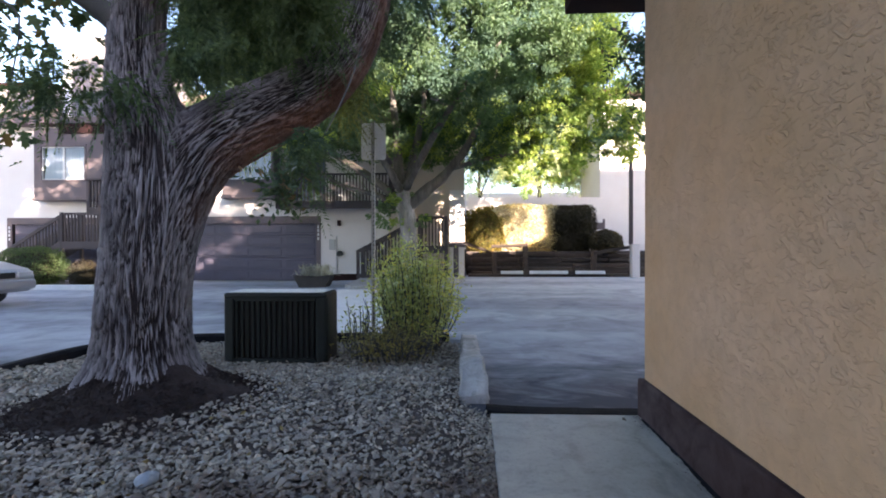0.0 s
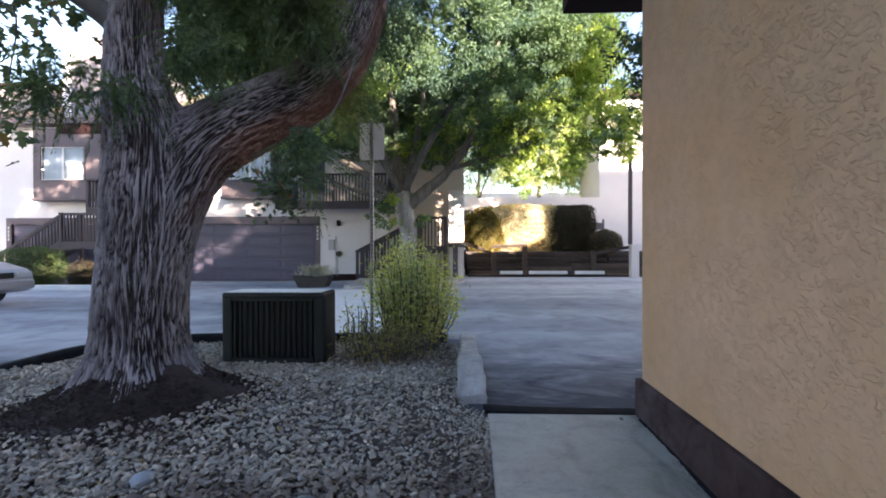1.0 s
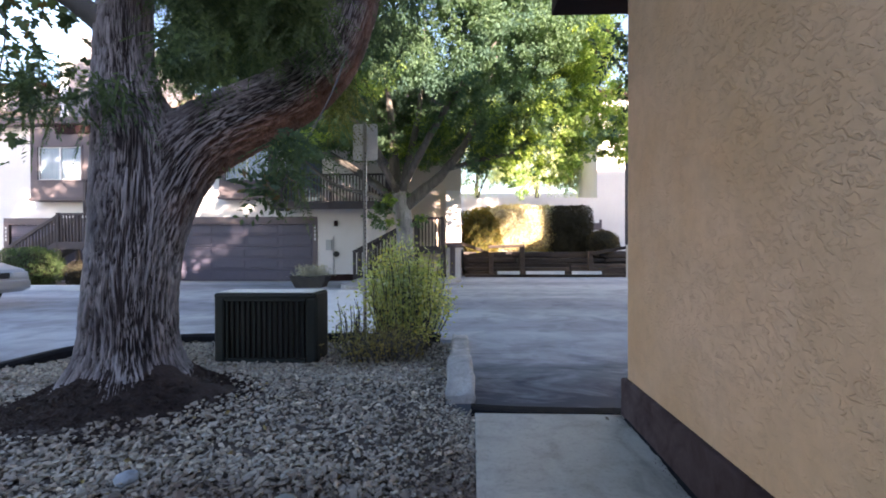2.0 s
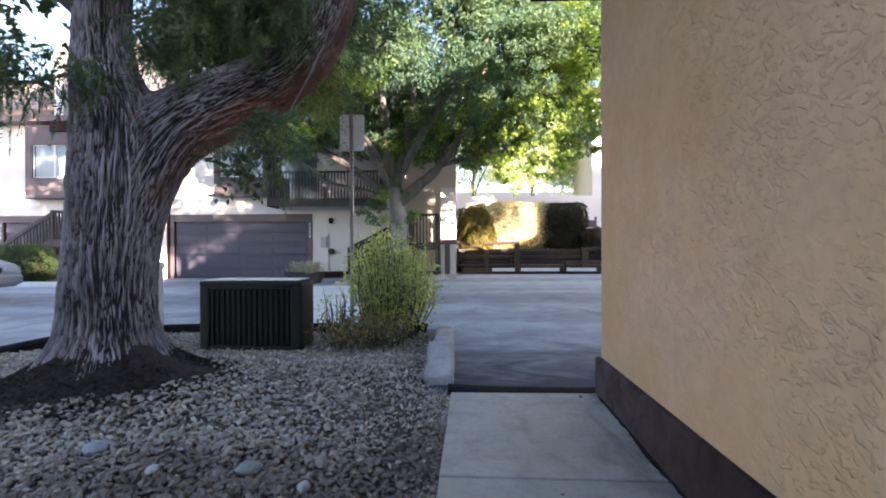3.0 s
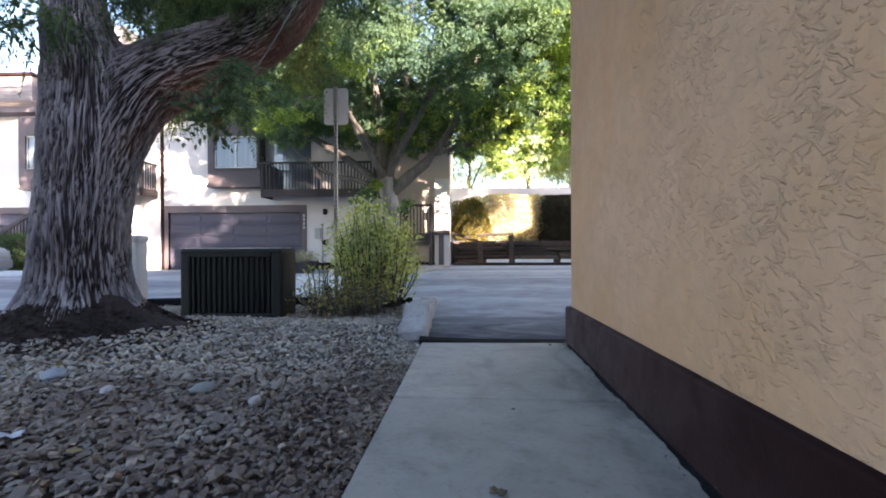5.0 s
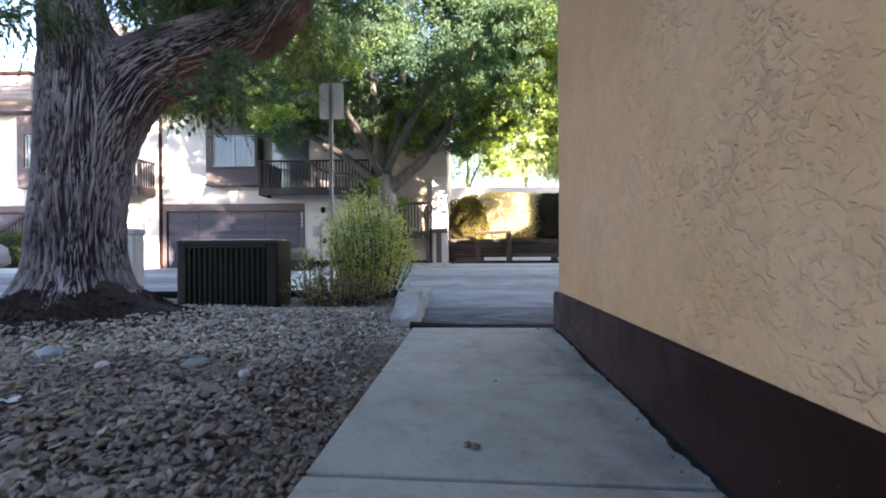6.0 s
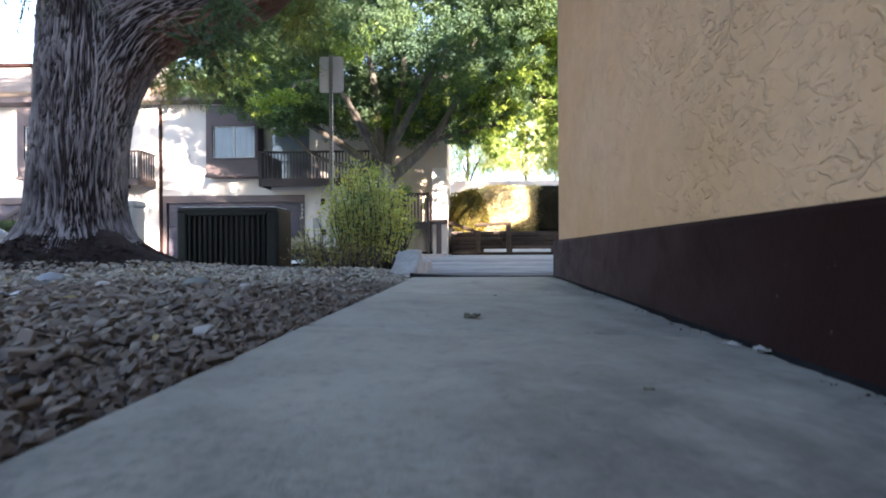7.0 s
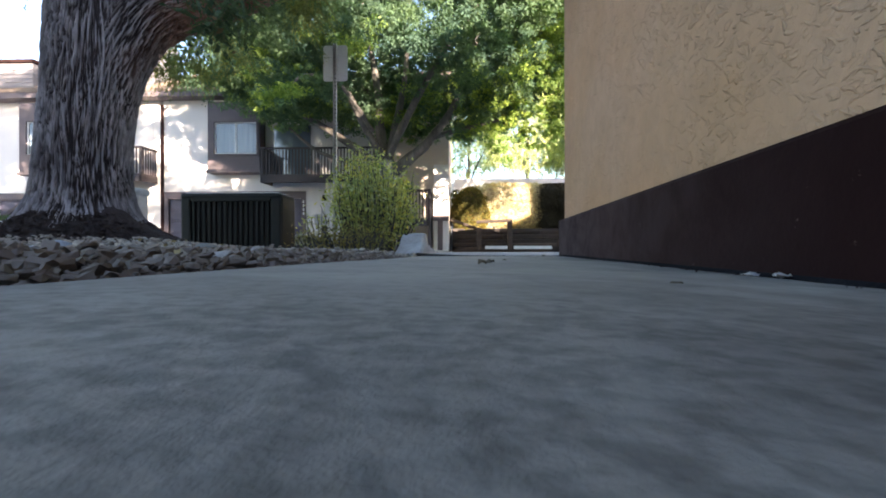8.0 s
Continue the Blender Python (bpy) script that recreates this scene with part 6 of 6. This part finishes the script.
# ---- gravel: the nearest stones one by one, the rest as one mass ----
def stone_shapes(n, rng):
    """A few angular, flattened lumps of crushed rock: hulls of random corners."""
    out = []
    for k in range(n):
        bm = bmesh.new()
        sq = (1.0, rng.uniform(0.6, 0.92), rng.uniform(0.34, 0.6))
        for _ in range(10):
            d = rng.normal(size=3)
            d *= rng.uniform(0.42, 0.55) / np.linalg.norm(d)
            bm.verts.new([c * f for c, f in zip(np.clip(d, -0.44, 0.44), sq)])
        hull = bmesh.ops.convex_hull(bm, input=bm.verts[:])
        bmesh.ops.delete(bm, geom=list({g for g in hull["geom_interior"] + hull["geom_unused"] if isinstance(g, bmesh.types.BMVert)}), context="VERTS")
        bm.verts.index_update()
        out.append((np.array([v.co[:] for v in bm.verts]), np.array([[v.index for v in f.verts] for f in bm.faces])))
        bm.free()
    return out


_rng = np.random.default_rng(90)
SHAPES = stone_shapes(24, _rng)


def clear_spot(x, y):
    """Where stones lie: on the bed, off the trunk's foot."""
    if not inside(x, y, BED):
        return False
    d = math.hypot((x - TREE[0]) / 1.0, (y - TREE[1]) / 0.85)
    a = math.atan2(y - TREE[1], x - TREE[0])
    return d > 0.59 + 0.16 * max(0, -math.sin(a)) + 0.15 * max(0, -math.cos(a)) + 0.06 * math.sin(a * 3 + 1) + 0.04 * math.sin(a * 7)


def rest_of_gravel(count, behind, beside):
    """Many stones in one mesh: over the bed, behind the start, and thicker on the stretch beside the walk."""
    vs, fs, n = [], [], 0
    k = 0
    while k < count + behind + beside:
        x, y = _rng.uniform(-3.08, 1.3), (_rng.uniform(0.5, 6.55) if k < count else _rng.uniform(-3.5, 0.5))
        if k >= count + behind:
            x, y = _rng.uniform(-1.1, 1.25), _rng.uniform(0.9, 3.1)
        if not clear_spot(x, y):
            continue
        k += 1
        v, f = SHAPES[_rng.integers(len(SHAPES))]
        s = 0.025 + 0.031 * _rng.uniform(0, 1) ** 1.5 + (0.03 if _rng.uniform() > 0.96 else 0)
        if edge_x(y) - x < 0.6:
            s *= 0.62 + 0.38 * max(0, edge_x(y) - x) / 0.6
        e = Euler((_rng.normal() * 0.28, _rng.normal() * 0.28, _rng.uniform(0, 6.28))).to_matrix()
        w = (v * s) @ np.array(e).T + (x, y, bed_z(x, y) - 0.004 + 0.010 * _rng.normal())
        vs.append(w)
        fs.append(f + n)
        n += len(v)
    me = bpy.data.meshes.new("gravel")
    me.from_pydata(np.concatenate(vs).tolist(), [], np.concatenate(fs).tolist())
    return me


def edge_gravel(count):
    """Small stones crowding the edge of the walk."""
    vs, fs, n = [], [], 0
    for _ in range(count):
        y = _rng.uniform(0.2, 3.85)
        x = edge_x(y) - 0.008 - 0.16 * _rng.uniform(0, 1) ** 1.5
        v, f = SHAPES[_rng.integers(len(SHAPES))]
        e = Euler((_rng.normal() * 0.3, _rng.normal() * 0.3, _rng.uniform(0, 6.28))).to_matrix()
        vs.append((v * _rng.uniform(0.012, 0.030)) @ np.array(e).T + (x, y, bed_z(x, y) - 0.006 + 0.006 * _rng.normal()))
        fs.append(f + n)
        n += len(v)
    me = bpy.data.meshes.new("edge_gravel")
    me.from_pydata(np.concatenate(vs).tolist(), [], np.concatenate(fs).tolist())
    return me


gravel = thing("gravel", (0, 3, 0), "grey and reddish angular landscape rock", "gravel", kind="stuff")
part("stones", rest_of_gravel(35000, 3000, 8500), STONE, gravel, kind="stuff")
part("edge_stones", edge_gravel(2600), STONE, gravel, kind="stuff")
_near = []
for _v, _f in SHAPES[:12]:
    _me = bpy.data.meshes.new("stone")
    _me.from_pydata(_v.tolist(), [], _f.tolist())
    _me.materials.append(STONE)
    _near.append(_me)
_k = 0
while _k < 300:
    _x, _y = _rng.uniform(-0.6, 1.26), _rng.uniform(1.3, 3.4)
    if not clear_spot(_x, _y):
        continue
    _s = _rng.uniform(0.024, 0.048)
    piece("stone", _near[_k % 12], gravel, Matrix.LocRotScale((_x, _y, bed_z(_x, _y) + 0.008), Euler((_rng.normal() * 0.25, _rng.normal() * 0.25, _rng.uniform(0, 6.28))), (_s, _s, _s)))
    _k += 1


def loose_stone(name, x, y, size, mat, label, seed):
    rng = np.random.default_rng(seed)
    bm = bmesh.new()
    bmesh.ops.create_icosphere(bm, subdivisions=3, radius=0.5)
    for v in bm.verts:
        r = 1 + 0.22 * noise.noise(v.co * 2.2 + Vector((seed, 0, 0))) + 0.05 * noise.noise(v.co * 7)
        v.co = Vector((v.co.x * size[0], v.co.y * size[1], v.co.z * size[2])) * r
    bmesh.ops.transform(bm, matrix=pose(x, y, bed_z(x, y) + size[2] * 0.32, 0, 0, rng.uniform(0, 90)), verts=bm.verts)
    return solid(name, bm, mat, label, "stone", smooth=True)


BLUE_STONE = surface("blue_grey_stone", (0.21, 0.25, 0.29), (0.29, 0.33, 0.37), 6, 80, 0.8, 0.3, 0.003)
PALE_STONE = surface("pale_stone", (0.30, 0.30, 0.30), (0.42, 0.41, 0.40), 6, 80, 0.8, 0.3, 0.003)
GREEN_STONE = surface("grey_green_stone", (0.15, 0.17, 0.165), (0.22, 0.245, 0.235), 6, 80, 0.8, 0.4, 0.004)
loose_stone("blue_stone", -0.31, 2.85, (0.10, 0.08, 0.066), BLUE_STONE, "smooth blue-grey stone among the gravel", 1)
loose_stone("flat_stone", 0.47, 2.70, (0.105, 0.08, 0.05), GREEN_STONE, "flat grey-green stone among the gravel", 2)
loose_stone("white_stone", 1.10, 1.645, (0.05, 0.035, 0.028), PALE_STONE, "small white stone at the edge of the walk", 3)
loose_stone("pale_stone", 0.065, 2.69, (0.066, 0.052, 0.04), PALE_STONE, "pale rounded stone among the gravel", 4)
loose_stone("grey_stone", 0.74, 2.58, (0.058, 0.045, 0.036), PALE_STONE, "pale grey stone among the gravel", 5)


def crumpled(name, at, size, mat, label, category, seed, folds=3.0):
    """A small crumpled scrap or dry leaf lying on the ground."""
    bm = bmesh.new()
    bmesh.ops.create_grid(bm, x_segments=9, y_segments=7, size=0.5)
    for v in bm.verts:
        x, y = v.co.x, v.co.y
        r = max(abs(x), abs(y)) * 2
        k = 1 - 0.35 * r * abs(noise.noise((x * 3 + seed, y * 3, 1)))
        z = 0.5 + 0.5 * noise.noise((x * folds + seed, y * folds, 0)) + 0.25 * noise.noise((x * folds * 2.3, y * folds * 2.3, seed))
        v.co = Vector((x * k * size[0], y * k * size[1], z * size[2]))
    bmesh.ops.solidify(bm, geom=bm.faces[:], thickness=0.0012)
    bmesh.ops.transform(bm, matrix=pose(*at, 0, 0, seed * 37), verts=bm.verts)
    return solid(name, bm, mat, label, category, smooth=True)


WHITE_SCRAP = surface("white_scrap", (0.44, 0.46, 0.50), (0.58, 0.60, 0.63), 8, 60, 0.6, 0.2, 0.001)
DRY_LEAF = surface("dry_leaf_brown", (0.06, 0.05, 0.035), (0.12, 0.10, 0.06), 12, 80, 0.8, 0.3, 0.001)
YELLOW_DRY = surface("dry_leaf_yellow", (0.22, 0.17, 0.07), (0.36, 0.29, 0.13), 12, 80, 0.8, 0.3, 0.001)
crumpled("paper_scrap", (0.12, 2.20, bed_z(0.12, 2.2) + 0.012), (0.10, 0.055, 0.026), WHITE_SCRAP, "crumpled white paper scrap on the gravel", "litter", 1)
crumpled("dry_leaf", (2.185, 1.66, walk_z(2.185, 1.66) + 0.001), (0.035, 0.025, 0.016), PALE_STONE, "curled whitish dead leaf at the foot of the wall", "leaf", 2)
crumpled("dry_leaf", (2.165, 1.72, walk_z(2.165, 1.72) + 0.001), (0.03, 0.02, 0.012), PALE_STONE, "curled whitish dead leaf at the foot of the wall", "leaf", 3)
crumpled("dry_leaf", (1.637, 1.99, walk_z(1.637, 1.99) + 0.001), (0.045, 0.028, 0.02), DRY_LEAF, "dark curled dead leaf on the concrete walk", "leaf", 4)
crumpled("dry_leaf", (1.857, 1.386, walk_z(1.857, 1.386) + 0.001), (0.018, 0.010, 0.006), DRY_LEAF, "dark fleck of dead leaf on the concrete walk", "leaf", 5)
crumpled("dry_leaf", (1.75, 2.62, walk_z(1.75, 2.62) + 0.001), (0.014, 0.012, 0.006), DRY_LEAF, "dark fleck of dead leaf on the concrete walk", "leaf", 6)
crumpled("dry_leaf", (2.13, 3.80, 0.001), (0.05, 0.022, 0.012), DRY_LEAF, "dark fleck of dead leaf on the concrete walk", "leaf", 7)


def fallen_leaves(count):
    """Small yellow and brown leaves strewn over the gravel."""
    cs = []
    while len(cs) < count:
        x, y = _rng.uniform(-1.6, 1.2), _rng.uniform(1.0, 5.5)
        if inside(x, y, BED):
            cs.append((x, y, bed_z(x, y) + 0.018))
    return leaf_cloud("fallen_leaves", cs, _rng.uniform(0.02, 0.045, count), _rng, 0.6, 0.0, np.tile((1.0, 0.6, 0.0), (count, 1)), 0.7)


solid("fallen_leaves", fallen_leaves(70), YELLOW_DRY, "small yellow fallen leaves strewn over the gravel", "leaves", kind="stuff")
# dry needles and bits of bark on the heap round the trunk
_c = []
while len(_c) < 7000:
    _a, _q = _rng.uniform(0, 6.283), _rng.uniform(0.32, 0.84)
    _c.append((-1.04 + _q * math.cos(_a), 3.90 + _q * math.sin(_a), bed_z(-1.04 + _q * math.cos(_a), 3.90 + _q * math.sin(_a)) - 0.005 + 0.225 * max(0, 1 - (_q - 0.22) / 0.48) ** 1.6))
solid("duff", leaf_cloud("duff", _c, _rng.uniform(0.015, 0.05, len(_c)), _rng, 0.35, 0.0, np.tile((1.0, 0.6, 0.0), (len(_c), 1)), 0.8), DUFF, "brown needles and bark bits round the foot of the tree", "litter", kind="stuff")
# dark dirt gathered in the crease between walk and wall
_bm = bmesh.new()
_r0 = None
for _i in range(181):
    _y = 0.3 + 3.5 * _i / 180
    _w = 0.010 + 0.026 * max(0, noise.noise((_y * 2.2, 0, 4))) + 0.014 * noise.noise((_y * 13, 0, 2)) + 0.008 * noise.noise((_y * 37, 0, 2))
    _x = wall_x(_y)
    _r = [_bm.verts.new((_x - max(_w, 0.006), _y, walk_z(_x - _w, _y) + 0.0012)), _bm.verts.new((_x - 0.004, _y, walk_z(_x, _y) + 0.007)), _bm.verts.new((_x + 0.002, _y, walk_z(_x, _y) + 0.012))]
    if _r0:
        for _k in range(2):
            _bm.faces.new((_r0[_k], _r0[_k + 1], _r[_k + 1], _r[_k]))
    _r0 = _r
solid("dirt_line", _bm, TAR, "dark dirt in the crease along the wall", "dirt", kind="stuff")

# crumbs of dirt and paint along the foot of the wall
_c = []
while len(_c) < 170:
    _y = _rng.uniform(0.7, 3.85)
    _x = wall_x(_y) - 0.012 - 0.05 * _rng.uniform(0, 1) ** 2.5
    if noise.noise((_y * 2.2, 0, 4)) > -0.15:
        _c.append((_x, _y, walk_z(_x, _y) + 0.003))
solid("dirt_crumbs", leaf_cloud("dirt_crumbs", _c, _rng.uniform(0.004, 0.009, len(_c)), _rng, 0.7, 0.0), DUFF, "dark crumbs of dirt along the foot of the wall", "dirt", kind="stuff")
